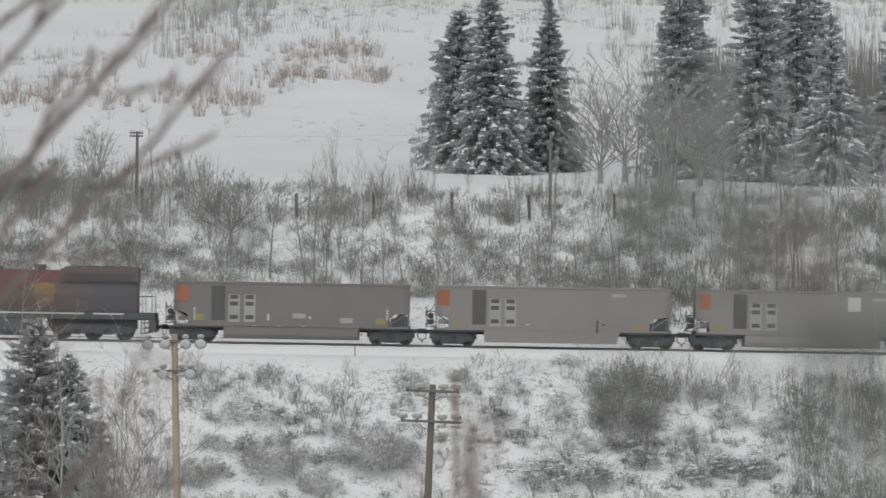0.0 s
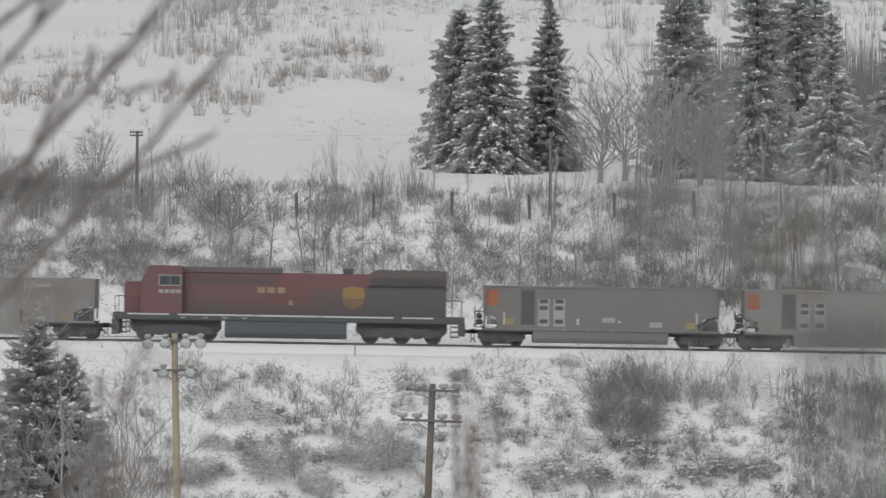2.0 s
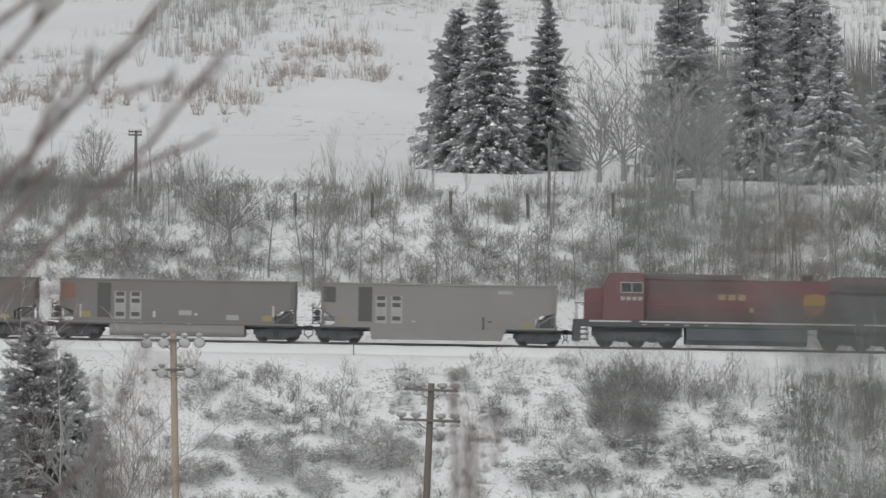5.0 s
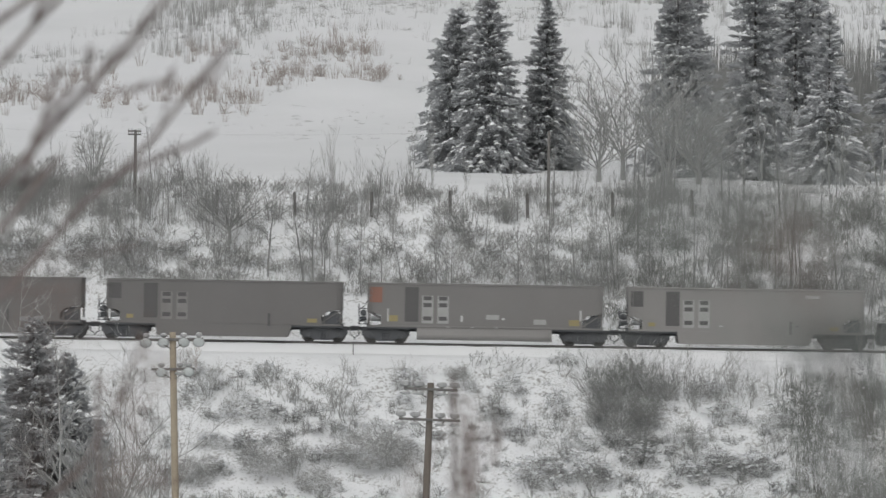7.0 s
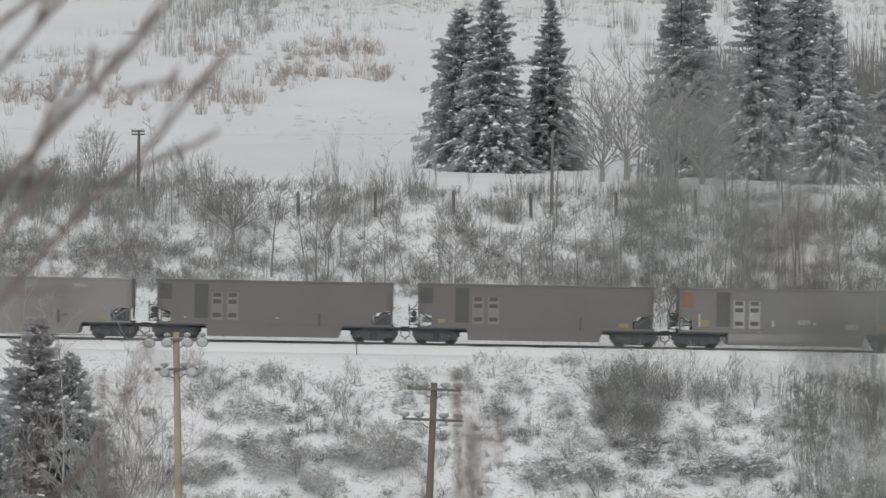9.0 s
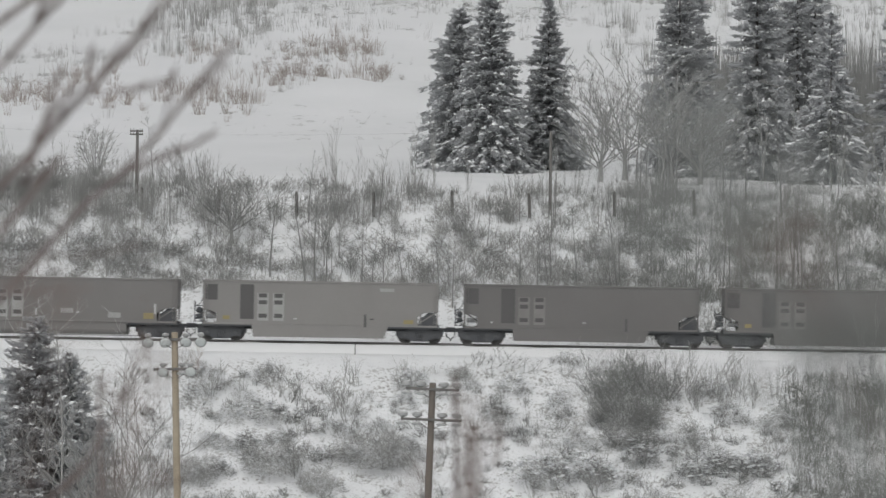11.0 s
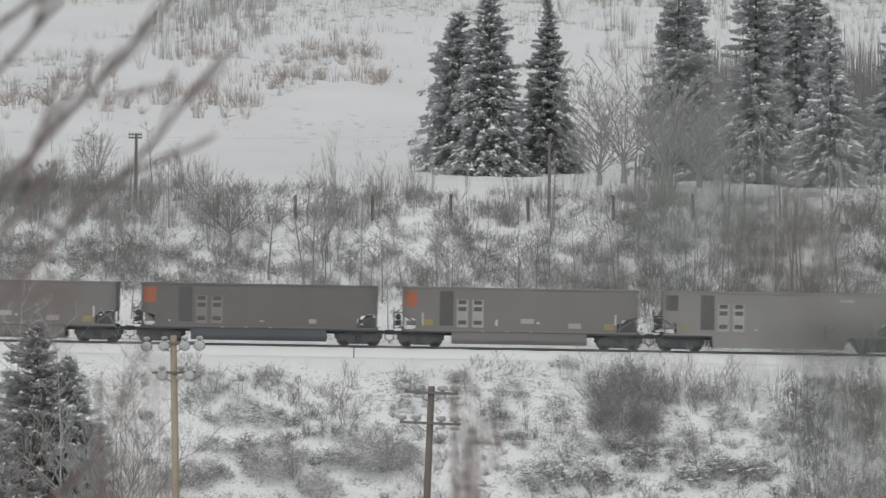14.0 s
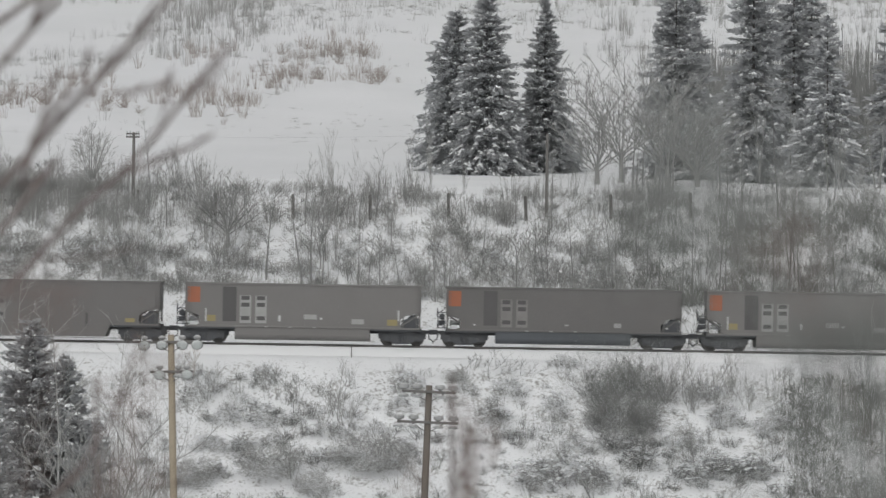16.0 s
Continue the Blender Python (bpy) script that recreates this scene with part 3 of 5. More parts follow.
    for k in range(3):
        x = -0.72 + k * 0.35
        plate(loco, "letter_bar", x, x + 0.24, 2.30, 2.60, -hw - 0.026, M["cream"] if k == 2 else M["cream_dull"])
    em = Buf().turned([(0.70, -hw - 0.034), (0.70, -hw - 0.02)], 20, "y", (3.98, 0, 2.84))
    part("emblem", em, M["gold_dull"], loco, "round yellow emblem worn at its foot")
    sh = Buf().prism([(3.42, 2.78), (4.56, 2.78), (4.70, 3.02), (4.62, 3.42), (4.20, 3.50), (3.52, 3.48), (3.30, 3.30), (3.32, 2.98)], -hw - 0.037, -hw - 0.03)
    part("emblem_shield", sh, M["gold"], loco)
    # frame, walkway, stripe
    deck = Buf()
    deck.box(-10.9, 10.9, -w, w, 1.28, 1.70, 0.04)
    part("underframe", deck, M["steel_dark"], loco)
    for x0, x1 in ((-10.0, -7.4), (-6.85, -2.05), (-2.0, 0.0), (0.05, 2.0), (2.05, 4.0), (4.05, 6.5), (7.05, 8.95)):
        plate(loco, "sill_stripe", x0, x1, 1.585, 1.685, -w - 0.014, M["white"], "white reflective sill stripe")
    for x in (-6.7, -5.3, -4.1, -2.9):
        plate(loco, "step_light", x, x + 0.3, 1.42, 1.49, -w - 0.014, M["placard"])
    tank = Buf()
    prof = [(-1.45, 1.3), (-1.48, 0.55), (-1.2, 0.24), (1.2, 0.24), (1.48, 0.55), (1.45, 1.3)]
    for x in (-3.95, 3.55):
        tank.v += [(x, y, z) for y, z in prof]
    n = len(prof)
    tank.f = [tuple(range(n)), tuple(range(2 * n - 1, n - 1, -1))] + [(i, n + i, n + (i + 1) % n, (i + 1) % n) for i in range(n)]
    part("fuel_tank", tank, M["steel_grey"], loco, "dark grey fuel tank")
    for s in (-1, 1):
        ends = Buf()
        ends.box(min(s * 10.55, s * 10.95), max(s * 10.55, s * 10.95), -w, w, 0.35 if s < 0 else 0.55, 1.30, 0.04)
        part("pilot", ends, M["steel_dark"], loco)
        for y in (-1.32, 1.32):
            st = Buf()
            for k in range(4):
                st.box(min(s * 10.05, s * 10.55), max(s * 10.05, s * 10.55), y - 0.18, y + 0.18, 0.45 + 0.31 * k, 0.49 + 0.31 * k)
            for x in (10.05, 10.53):
                st.box(s * x - 0.02, s * x + 0.02, y - 0.19, y + 0.19, 0.42, 1.5)
            part("steps", st, M["steel_dark"], loco)
        # plain dark block and sheet, added to fill the gaps behind the truck
        part("traction_motor", Buf().box(s * 7.0 - 2.55, s * 7.0 + 2.55, -0.92, 0.92, 0.55, 1.30, 0.05), M["steel_dark"], loco)
        part("brake_rigging", Buf().prism([(s * 7.0 - 2.82, 0.74), (s * 7.0 - 2.5, 0.47), (s * 7.0 + 2.5, 0.47), (s * 7.0 + 2.82, 0.74), (s * 7.0 + 2.82, 1.29), (s * 7.0 - 2.82, 1.29)], -1.0, -0.96), M["steel_dark"], loco)
        coupler(loco, s * 10.80, s)
        bogie(loco, s * 7.0, 1.95, 0.53, 3)
        for y in (-1.46, 1.46):
            hr = Buf()
            x0, x1 = (-10.75, -9.3) if s < 0 else (-6.4, 10.7)
            hr.tube([(x0, y, 2.72), (x1, y, 2.72)], [0.02, 0.02], 5)
            k = max(1, round((x1 - x0) / 1.7))
            for i in range(k + 1):
                x = x0 + (x1 - x0) * i / k
                hr.tube([(x, y, 1.68), (x, y, 2.74)], [0.019, 0.019], 5)
            part("handrail", hr, M["louvre"] if s < 0 else M["red_dark"], loco)
            if s > 0:
                grab = Buf()
                for x in (10.12, 10.72):
                    grab.tube([(x, y, 1.30), (x, y, 2.80), (x - 0.10, y, 2.95)], [0.030, 0.030, 0.030], 6)
                part("grab_rail", grab, M["placard"], loco, "pale upright grab rails beside the rear steps")
    return loco


COUPLED = []   # each vehicle with its place along the line at the start


def build_train():
    looks = {
        "c1": (BODY["warm"], "orange", M["placard"], BODY["warm"], FULL, "warm grey coal car with orange end panel and yellow stencils"),
        "c2": (BODY["light"], "orange", M["placard"], BODY["light"], PLAIN, "light grey coal car with orange end panel", True),
        "c3": (BODY["light"], "orange", M["placard"], BODY["pale"], PLAIN + [("white", 2.1, 2.9, 2.55, 3.42)], "grey coal car with orange panel and white square patch"),
        "l1": (BODY["light"], "dark", M["placard"], BODY["light"], PLAIN, "light grey coal car with dark end panel", True),
        "l2": (BODY["warm"], "rust", M["placard"], BODY["pale"], FULL, "warm grey coal car with dull red end panel and pale tub"),
        "l3": (BODY["dull"], "dark", M["placard_dull"], BODY["dull"], PLAIN[:2], "dull grey coal car with faded placards", True),
        "l4": (BODY["dull"], "dark", M["placard_dull"], BODY["dull"], FADED[:2], "dull dark grey coal car with faded placards", True),
        "l5": (BODY["light"], "dark", M["placard"], BODY["light"], PLAIN, "light grey coal car with dark end panel", True),
        "l6": (BODY["warm"], "orange", M["placard"], BODY["warm"], FULL, "warm grey coal car with orange end panel and yellow stencils"),
        "l7": (BODY["brown"], "orange", M["placard_dull"], M["steel_grey"], FADED, "brownish grey coal car with orange panel and dark tub"),
        "l8": (BODY["warm"], "orange", M["placard"], BODY["warm"], FULL, "warm grey coal car with orange end panel and yellow stencils"),
        "l9": (BODY["dull"], "orange", M["placard_dull"], BODY["dull"], PLAIN[:2], "dull grey coal car with orange end panel", True),
    }
    at = {"c1": -9.40, "c2": -9.40 + PITCH, "c3": -9.40 + 2 * PITCH}
    for k in range(9):
        at["l%d" % (k + 1)] = -48.07 - k * PITCH
    for key, look_of in looks.items():
        COUPLED.append((gondola(*look_of), at[key]))
    COUPLED.append((locomotive(), -28.76))


build_train()

# ------------------------------------------------------------------ plants
def curve_points(p, d, length, n, r, wiggle=0.12, droop=0.0):
    """A wandering line from p along d."""
    pts, p, d = [Vector(p)], Vector(p), Vector(d).normalized()
    for _ in range(n):
        d = (d + Vector((r.uniform(-1, 1), r.uniform(-1, 1), r.uniform(-1, 1) - droop)) * wiggle).normalized()
        p = p + d * (length / n)
        pts.append(p)
    return pts


def twiggy(b, p, d, length, radius, r, order, count, spread, n=3):
    """A stem with twigs, that carry finer twigs."""
    if order == 0:
        pts = curve_points(p, d, length, 2, r, 0.16, -0.25)
        b.tube(pts, [radius, radius * 0.8, radius * 0.45], n)
        return
    pts = curve_points(p, d, length, 3, r, 0.16, -0.25)
    b.tube(pts, [radius * (1 - 0.22 * k) for k in range(4)], n)
    for _ in range(count):
        k = r.uniform(0.7, 2.95)
        i = int(k)
        q = pts[i].lerp(pts[i + 1], k - i)
        a = r.uniform(0, 2 * math.pi)
        along = (pts[i + 1] - pts[i]).normalized()
        out = Vector((math.cos(a), math.sin(a), r.uniform(0.0, 0.6)))
        twiggy(b, q, along * (1 - spread) + out * spread, length * r.uniform(0.28, 0.5), radius * 0.68, r, order - 1, max(2, count - 2), spread)


def shrub_buf(seed, stems, lean, count, thick=0.008, order=2, spread=0.5):
    """A bare shrub one metre high."""
    r, b = random.Random(seed), Buf()
    for _ in range(stems):
        a, k = r.uniform(0, 2 * math.pi), r.uniform(0, 1) ** 0.6
        d = Vector((math.cos(a) * lean * k, math.sin(a) * lean * k, 1))
        twiggy(b, (0.12 * k * math.cos(a), 0.12 * k * math.sin(a), -0.06), d, r.uniform(0.6, 1.05), thick, r, order, count, spread)
    return b


def weed_buf(seed, n, lean, bends=2):
    """A tuft of dead stalks one metre high."""
    r, b = random.Random(seed), Buf()
    for _ in range(n):
        a, k = r.uniform(0, 2 * math.pi), r.uniform(0, 1)
        d = Vector((math.cos(a) * lean * k, math.sin(a) * lean * k, 1))
        pts = curve_points((0.35 * k * math.cos(a), 0.35 * k * math.sin(a), -0.05), d, r.uniform(0.45, 1.05), bends, r, 0.16)
        b.tube(pts, [0.011, 0.008, 0.004] if bends == 2 else [0.011, 0.005], 3)
    return b


def flake(b, p, size, r):
    """A small crumpled leaf."""
    d = Vector((r.uniform(-1, 1), r.uniform(-1, 1), r.uniform(-0.6, 0.6))).normalized() * size
    e = Vector((r.uniform(-1, 1), r.uniform(-1, 1), r.uniform(-1, 1))).normalized() * size * 0.55
    n = d.cross(e).normalized() * size * 0.25
    b.add([tuple(p - d), tuple(p + e), tuple(p + d), tuple(p - e * 0.4 + n)], [(0, 1, 2), (0, 3, 1), (1, 3, 2), (0, 2, 3)])


def mound_buf(seed, n=44, twigs=9, flat=0.7):
    """A low clump of bent stems and dead leaves."""
    r, b = random.Random(seed), Buf()
    for _ in range(n):
        a, k, h = r.uniform(0, 2 * math.pi), r.uniform(0, 1) ** 0.5, r.uniform(0, 1)
        rad = 0.55 * k * math.sqrt(max(0.05, 1 - h * h))
        flake(b, Vector((rad * math.cos(a), rad * math.sin(a), flat * h)), r.uniform(0.03, 0.095), r)
    for _ in range(twigs):
        a, e = r.uniform(0, 2 * math.pi), r.uniform(0.3, 1.4)
        d = Vector((math.cos(a) * math.cos(e), math.sin(a) * math.cos(e), math.sin(e)))
        b.tube(curve_points((r.uniform(-0.3, 0.3), r.uniform(-0.3, 0.3), 0), d, r.uniform(0.6, 1.1), 2, r, 0.25), [0.02, 0.017, 0.008], 3)
    return b


def tangle_buf(seed, n=29, thick=0.0115):
    """A tangle of thin crossing twigs one metre high."""
    r, b = random.Random(seed), Buf()
    for _ in range(n):
        a, k, e = r.uniform(0, 2 * math.pi), r.uniform(0, 1) ** 0.5, r.uniform(0.4, 1.5)
        c = r.uniform(0, 2 * math.pi)
        d = Vector((math.cos(c) * math.cos(e), math.sin(c) * math.cos(e), math.sin(e)))
        t = thick * r.uniform(0.6, 1.3)
        b.tube(curve_points((0.5 * k * math.cos(a), 0.5 * k * math.sin(a), r.uniform(-0.05, 0.55) * (1.2 - k)), d, r.uniform(0.3, 0.65), 1, r, 0.2), [t, t * 0.4], 3)
    return b


def leafy_buf(seed, n=220, twigs=90):
    """A low uneven clump one metre high and wide: dead leaves, and short twigs that point all ways."""
    r, b = random.Random(seed), Buf()
    for i in range(n + twigs):
        a, k, h = r.uniform(0, 2 * math.pi), r.uniform(0, 1) ** 0.5, r.uniform(0, 1) ** 1.2
        swell = 1 + 0.9 * noise.noise(Vector((1.7 * math.cos(a) * k, 1.7 * math.sin(a) * k, seed * 1.3)))
        rad = 0.5 * k * math.sqrt(max(0.05, 1 - 0.8 * h * h)) * swell
        p = Vector((rad * math.cos(a), rad * math.sin(a), 0.85 * h * (1.15 - 0.6 * k) * swell))
        if i < n:
            flake(b, p, r.uniform(0.018, 0.052), r)
        else:
            d = Vector((r.uniform(-1, 1), r.uniform(-1, 1), r.uniform(-0.2, 1.3)))
            b.tube(curve_points(p, d, r.uniform(0.10, 0.26), 1, r, 0.2), [0.006, 0.003], 3)
    return b


def dome_buf(seed, n=680, thick=0.005, stems=12, stray=1.0):
    """A dense rounded bush one metre high: stems, and fine twigs that point outwards."""
    r, b = random.Random(seed), Buf()
    for _ in range(n):
        a, k, h = r.uniform(0, 2 * math.pi), r.uniform(0, 1) ** 0.4, r.uniform(0.0, 1)
        rad = 0.52 * k * math.sqrt(max(0.0, 1 - (1.6 * h - 0.75) ** 2 * 0.9)) * r.uniform(0.8, 1.15) * (0.88 + 0.30 * noise.noise(Vector((2 * math.cos(a), 2 * math.sin(a), seed + 2.5 * h))))
        p = Vector((rad * math.cos(a), rad * math.sin(a), 0.90 * h * (0.9 + 0.35 * noise.noise(Vector((1.5 * math.cos(a), 1.5 * math.sin(a), seed))))))
        d = Vector((math.cos(a) * k, math.sin(a) * k, 0.35 + h)) + stray * Vector((r.uniform(-1, 1), r.uniform(-1, 1), r.uniform(-0.8, 0.8)))
        t = thick * r.uniform(0.6, 1.3)
        b.tube(curve_points(p, d, r.uniform(0.06, 0.16), 1, r, 0.2), [t, t * 0.35], 3)
    for _ in range(stems):
        a = r.uniform(0, 2 * math.pi)
        b.tube(curve_points((0, 0, -0.05), (0.6 * math.cos(a), 0.6 * math.sin(a), 1), r.uniform(0.6, 1.0), 3, r, 0.15), [0.014, 0.011, 0.008, 0.004], 3)
    return b


def brush_buf(seed, n=15, lean=0.30):
    """Upright brush one metre high: forked stems that fan a little."""
    r, b = random.Random(seed), Buf()
    for _ in range(n):
        a, k = r.uniform(0, 2 * math.pi), r.uniform(0, 1)
        d = Vector((math.cos(a) * lean * k, math.sin(a) * lean * k, 1))
        h = r.uniform(0.45, 1.05)
        pts = curve_points((0.42 * k * math.cos(a), 0.42 * k * math.sin(a), -0.05), d, h, 3, r, 0.10)
        b.tube(pts, [0.008, 0.0065, 0.005, 0.0025], 3)
        for _ in range(r.randint(2, 4)):
            q = r.uniform(0.9, 2.7)
            p = pts[int(q)].lerp(pts[int(q) + 1], q - int(q))
            c = r.uniform(0, 2 * math.pi)
            b.tube(curve_points(p, d + Vector((math.cos(c), math.sin(c), 0)) * r.uniform(0.25, 0.7), h * r.uniform(0.18, 0.38), 1, r, 0.1), [0.0055, 0.0022], 3)
    return b


def cap_buf(seed, n=16, flat=0.7):
    """Small pads of snow, as they lie on a clump of stems one metre high."""
    r, b = random.Random(seed), Buf()
    for _ in range(n):
        a, k = r.uniform(0, 2 * math.pi), r.uniform(0, 1) ** 0.5
        p = Vector((0.62 * k * math.cos(a), 0.62 * k * math.sin(a), flat * math.sqrt(max(0.0, 1.02 - k * k)) * r.uniform(0.75, 1.1)))
        w, t, c = r.uniform(0.03, 0.10), r.uniform(0, 6.28), r.uniform(0.02, 0.05)
        u, v = Vector((math.cos(t), math.sin(t), r.uniform(-0.3, 0.3))) * w * 1.5, Vector((-math.sin(t), math.cos(t), r.uniform(-0.3, 0.3))) * w * 0.7
        b.add([tuple(q) for q in (p - u, p - v, p + u, p + v, p + Vector((0, 0, c)), p - Vector((0, 0, c)))],
              [(0, 1, 4), (1, 2, 4), (2, 3, 4), (3, 0, 4), (1, 0, 5), (2, 1, 5), (3, 2, 5), (0, 3, 5)])
    return b


BRUSH = [brush_buf(170 + k) for k in range(5)]
CAPS = [cap_buf(180 + k) for k in range(4)]
SHRUBS = [shrub_buf(10 + k, 7 + k % 3, 0.45 + 0.06 * (k % 4), 5) for k in range(6)]
WHIPS = [shrub_buf(30 + k, 4 + k % 3, 0.22, 5, 0.0065, 2, 0.38) for k in range(5)]
WISPS = [shrub_buf(40 + k, 6, 0.40, 6, 0.0026, 2, 0.42) for k in range(4)]
WEEDS = [weed_buf(70 + k, 9 + 2 * k, 0.5) for k in range(5)]
STEMS = [weed_buf(80 + k, 9 + k, 0.16, 1) for k in range(4)]
MOUNDS = [mound_buf(90 + k) for k in range(4)]
FULL_DOMES = [dome_buf(145 + k, 1300, 0.0042, 7, 1.6) for k in range(4)]
THIN = [shrub_buf(50 + k, 9, 0.75, 6, 0.0042, 2, 0.45) for k in range(3)]
DOMES = [dome_buf(140 + k) for k in range(3)]
LEAFY = [leafy_buf(190 + k) for k in range(5)]
TANGLES = [tangle_buf(130 + k) for k in range(5)]


def planted(name, meshes, spots, label, category, group):
    """Shrubs that can be counted: x, y, height, width each, at the ground."""
    for i, (x, y, h, w) in enumerate(spots):
        ob = new(name, meshes[i % len(meshes)])
        ob.matrix_basis = Matrix.LocRotScale((x, y, ground_height(x, y) - 0.05), Euler((0, 0, rnd.uniform(0, 6.28))), (w, w, h))
        tagged(ob, label, category, group)


def share(bufs, name, material):
    return [b.mesh(name, material) for b in bufs]


def spots_in(n, x0, x1, y0, y1, h0, h1, keep=None, aspect=(0.8, 1.2)):
    out = []
    while len(out) < n:
        x, y = rnd.uniform(x0, x1), rnd.uniform(y0, y1)
        if keep is None or rnd.random() < keep(x, y):
            h = rnd.uniform(h0, h1)
            out.append((x, y, h, h * rnd.uniform(*aspect)))
    return out


def clumped(scale, lo, hi, seed):
    return lambda x, y: smooth_step(lo, hi, noise.noise(Vector((x * scale, y * scale, seed))))


def scatter_stuff(name, bufs, spots, material, label, category):
    temps = [b.arrays() for b in bufs]
    poses = [(rnd.randrange(len(temps)), x, y, ground_height(x, y), rnd.uniform(0, 6.28), w, h) for x, y, h, w in spots]
    ob = new(name, stuff_mesh(name, temps, poses, material))
    tagged(ob, label, category, kind="stuff")


def snow_blanket(buf, along, side, q0, q1, wide, thick, r):
    """Snow on the outer part of a bough: an arched pad with an uneven rim, from q0 to q1 along it."""
    top, foot = [], []
    for i in range(4):
        q = q0 + (q1 - q0) * i / 3
        w = wide * (0.35, 1.0, 0.9, 0.3)[i] * r.uniform(0.6, 1.3)
        c = along(q) + side * (wide * r.uniform(-0.3, 0.3))
        for j in (-1, 0, 1):
            lift = thick * (1.0 if j == 0 else 0.25) * r.uniform(0.6, 1.3)
            p = c + side * (w * j) + Vector((0, 0, 0.08 - 0.45 * w * abs(j)))
            top.append(p + Vector((0, 0, lift)))
            foot.append(p - Vector((0, 0, 0.06)))
    f = []
    for i in range(3):
        for j in range(2):
            a, b, c, d = i * 3 + j, i * 3 + j + 1, i * 3 + j + 4, i * 3 + j + 3
            f += [(d, c, b, a), (b + 12, c + 12, d + 12, a + 12)]
    rim = [0, 3, 6, 9, 10, 11, 8, 5, 2, 1]
    for a, b in zip(rim, rim[1:] + rim[:1]):
        f.append((a + 12, b + 12, b, a))
    buf.add([tuple(p) for p in top + foot], f)


def spruce_bufs(seed, height, half, slim=1.0, snowy=0.5, fine=1.0, gaps=0.0, lined=0.0):
    """A trunk, a crown of drooping boughs of needle sprays, and snow on the boughs. slim: how straight the outline runs to the tip; gaps: how open it is; lined: how far the snow runs along the boughs."""
    r = random.Random(seed)
    trunk, crown, snow = Buf(), Buf(), Buf()
    trunk.tube([(0, 0, -0.5), (0.03, 0, height * 0.4), (0, 0.02, height * 0.97)], [height * 0.013, height * 0.007, 0.015], 7)
    levels = int(height * 2.9 * fine)
    for j in range(levels):
        k = j / levels
        n = max(6, int(7 * (1 - k) + 6))
        for i in range(n):
            a = 2 * math.pi * (i + r.uniform(-0.5, 0.5)) / n + j * 1.1
            # whole sides of a tree grow fuller or thinner than others
            lobe = noise.noise(Vector((1.6 * math.cos(a), 1.6 * math.sin(a), 0.55 * height * k + 7.3 * seed)))
            if r.random() < gaps * (0.5 - lobe):
                continue
            reach = half * ((1 - k) ** slim) * (0.90 + 0.34 * lobe) + 0.14
            length = reach * r.uniform(0.60, 1.02)
            rise = 0.50 - 0.85 * (1 - k) + r.uniform(-0.18, 0.18)
            d = Vector((math.cos(a), math.sin(a), rise)).normalized()
            side = Vector((-math.sin(a), math.cos(a), 0))
            o = Vector((0, 0, height * (0.035 + 0.955 * k) + r.uniform(-0.35, 0.35) + 0.10 * length))
            sag = r.uniform(0.10, 0.24)

            def along(q):
                return o + d * (length * q) + Vector((0, 0, -sag * length * q * q + 0.16 * length * max(0, q - 0.6)))

            crown.tube([along(0.05), along(0.5), along(0.97)], [0.035, 0.03, 0.012], 3)
            count = max(14, int(15.0 * length * fine ** 0.5) + 9)
            for _ in range(count):
                q = 0.06 + 0.94 * r.random() ** 0.75
                wide = (0.10 + 0.30 * length * (1 - q) ** 0.75) * r.uniform(-1, 1)
                p = along(q) + side * wide * 0.75 + Vector((0, 0, -0.10 * abs(wide) - 0.10 * length * r.random() ** 2))
                size = r.uniform(0.18, 0.46) / fine ** 0.5
                out = (d + side * (wide * 1.6 / (0.25 + 0.3 * length)) + side * r.uniform(-0.5, 0.5) + Vector((0, 0, r.uniform(-1.1, 0.30)))).normalized()
                across = out.cross(Vector((r.uniform(-0.4, 0.4), r.uniform(-0.4, 0.4), 1))).normalized() * size * r.uniform(0.18, 0.34)
                keel = Vector((0, 0, -0.32 * size))
                root, tip = p - out * size * 0.35, p + out * size
                crown.add([tuple(root), tuple(p + across + keel), tuple(p - across + keel), tuple(tip)], [(0, 3, 1), (0, 2, 3)])
            laden = snowy * (0.20 + 1.0 * (1 - k) ** 1.2)
            if length > 0.4 and r.random() < laden:
                q1 = r.uniform(0.80, 1.02)
                q0 = q1 - min(0.7, (r.uniform(0.15, 0.50) + lined * r.uniform(0.2, 1.3)) / length)
                snow_blanket(snow, along, side, q0, q1, (0.09 + 0.28 * (1 - k) * r.random() ** 1.5) * (1 - 0.5 * lined), r.uniform(0.015, 0.055), r)
            if length > 0.4 and r.random() < 1.1 * laden:
                for _ in range(2):
                    q1 = r.uniform(0.35, 0.95)
                    shift = side * (0.25 * length * (1.1 - q1) * r.uniform(-1, 1))
                    snow_blanket(snow, lambda q: along(q) + shift, side, q1 - 0.14 / length, q1, r.uniform(0.05, 0.16), r.uniform(0.01, 0.04), r)
    return trunk, crown, snow


def spruce(seed, x, y, height, half, slim=0.8, snowy=0.5, fine=1.0, gaps=0.0, label="tall dark spruce with snow on its boughs", lined=0.0):
    t, c, s = spruce_bufs(seed, height, half, slim, snowy, fine, gaps, lined)
    tree = thing("spruce_tree", label, "tree", "spruces", at=pose(x, y, ground_height(x, y), 0, 0, 40 * seed))
    part("trunk", t, M["spruce_bark"], tree, smooth=True)
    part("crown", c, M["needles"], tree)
    tagged(part("snow", s, M["snow"], tree, "clumps of snow lying on the boughs"), kind="stuff")
    return tree


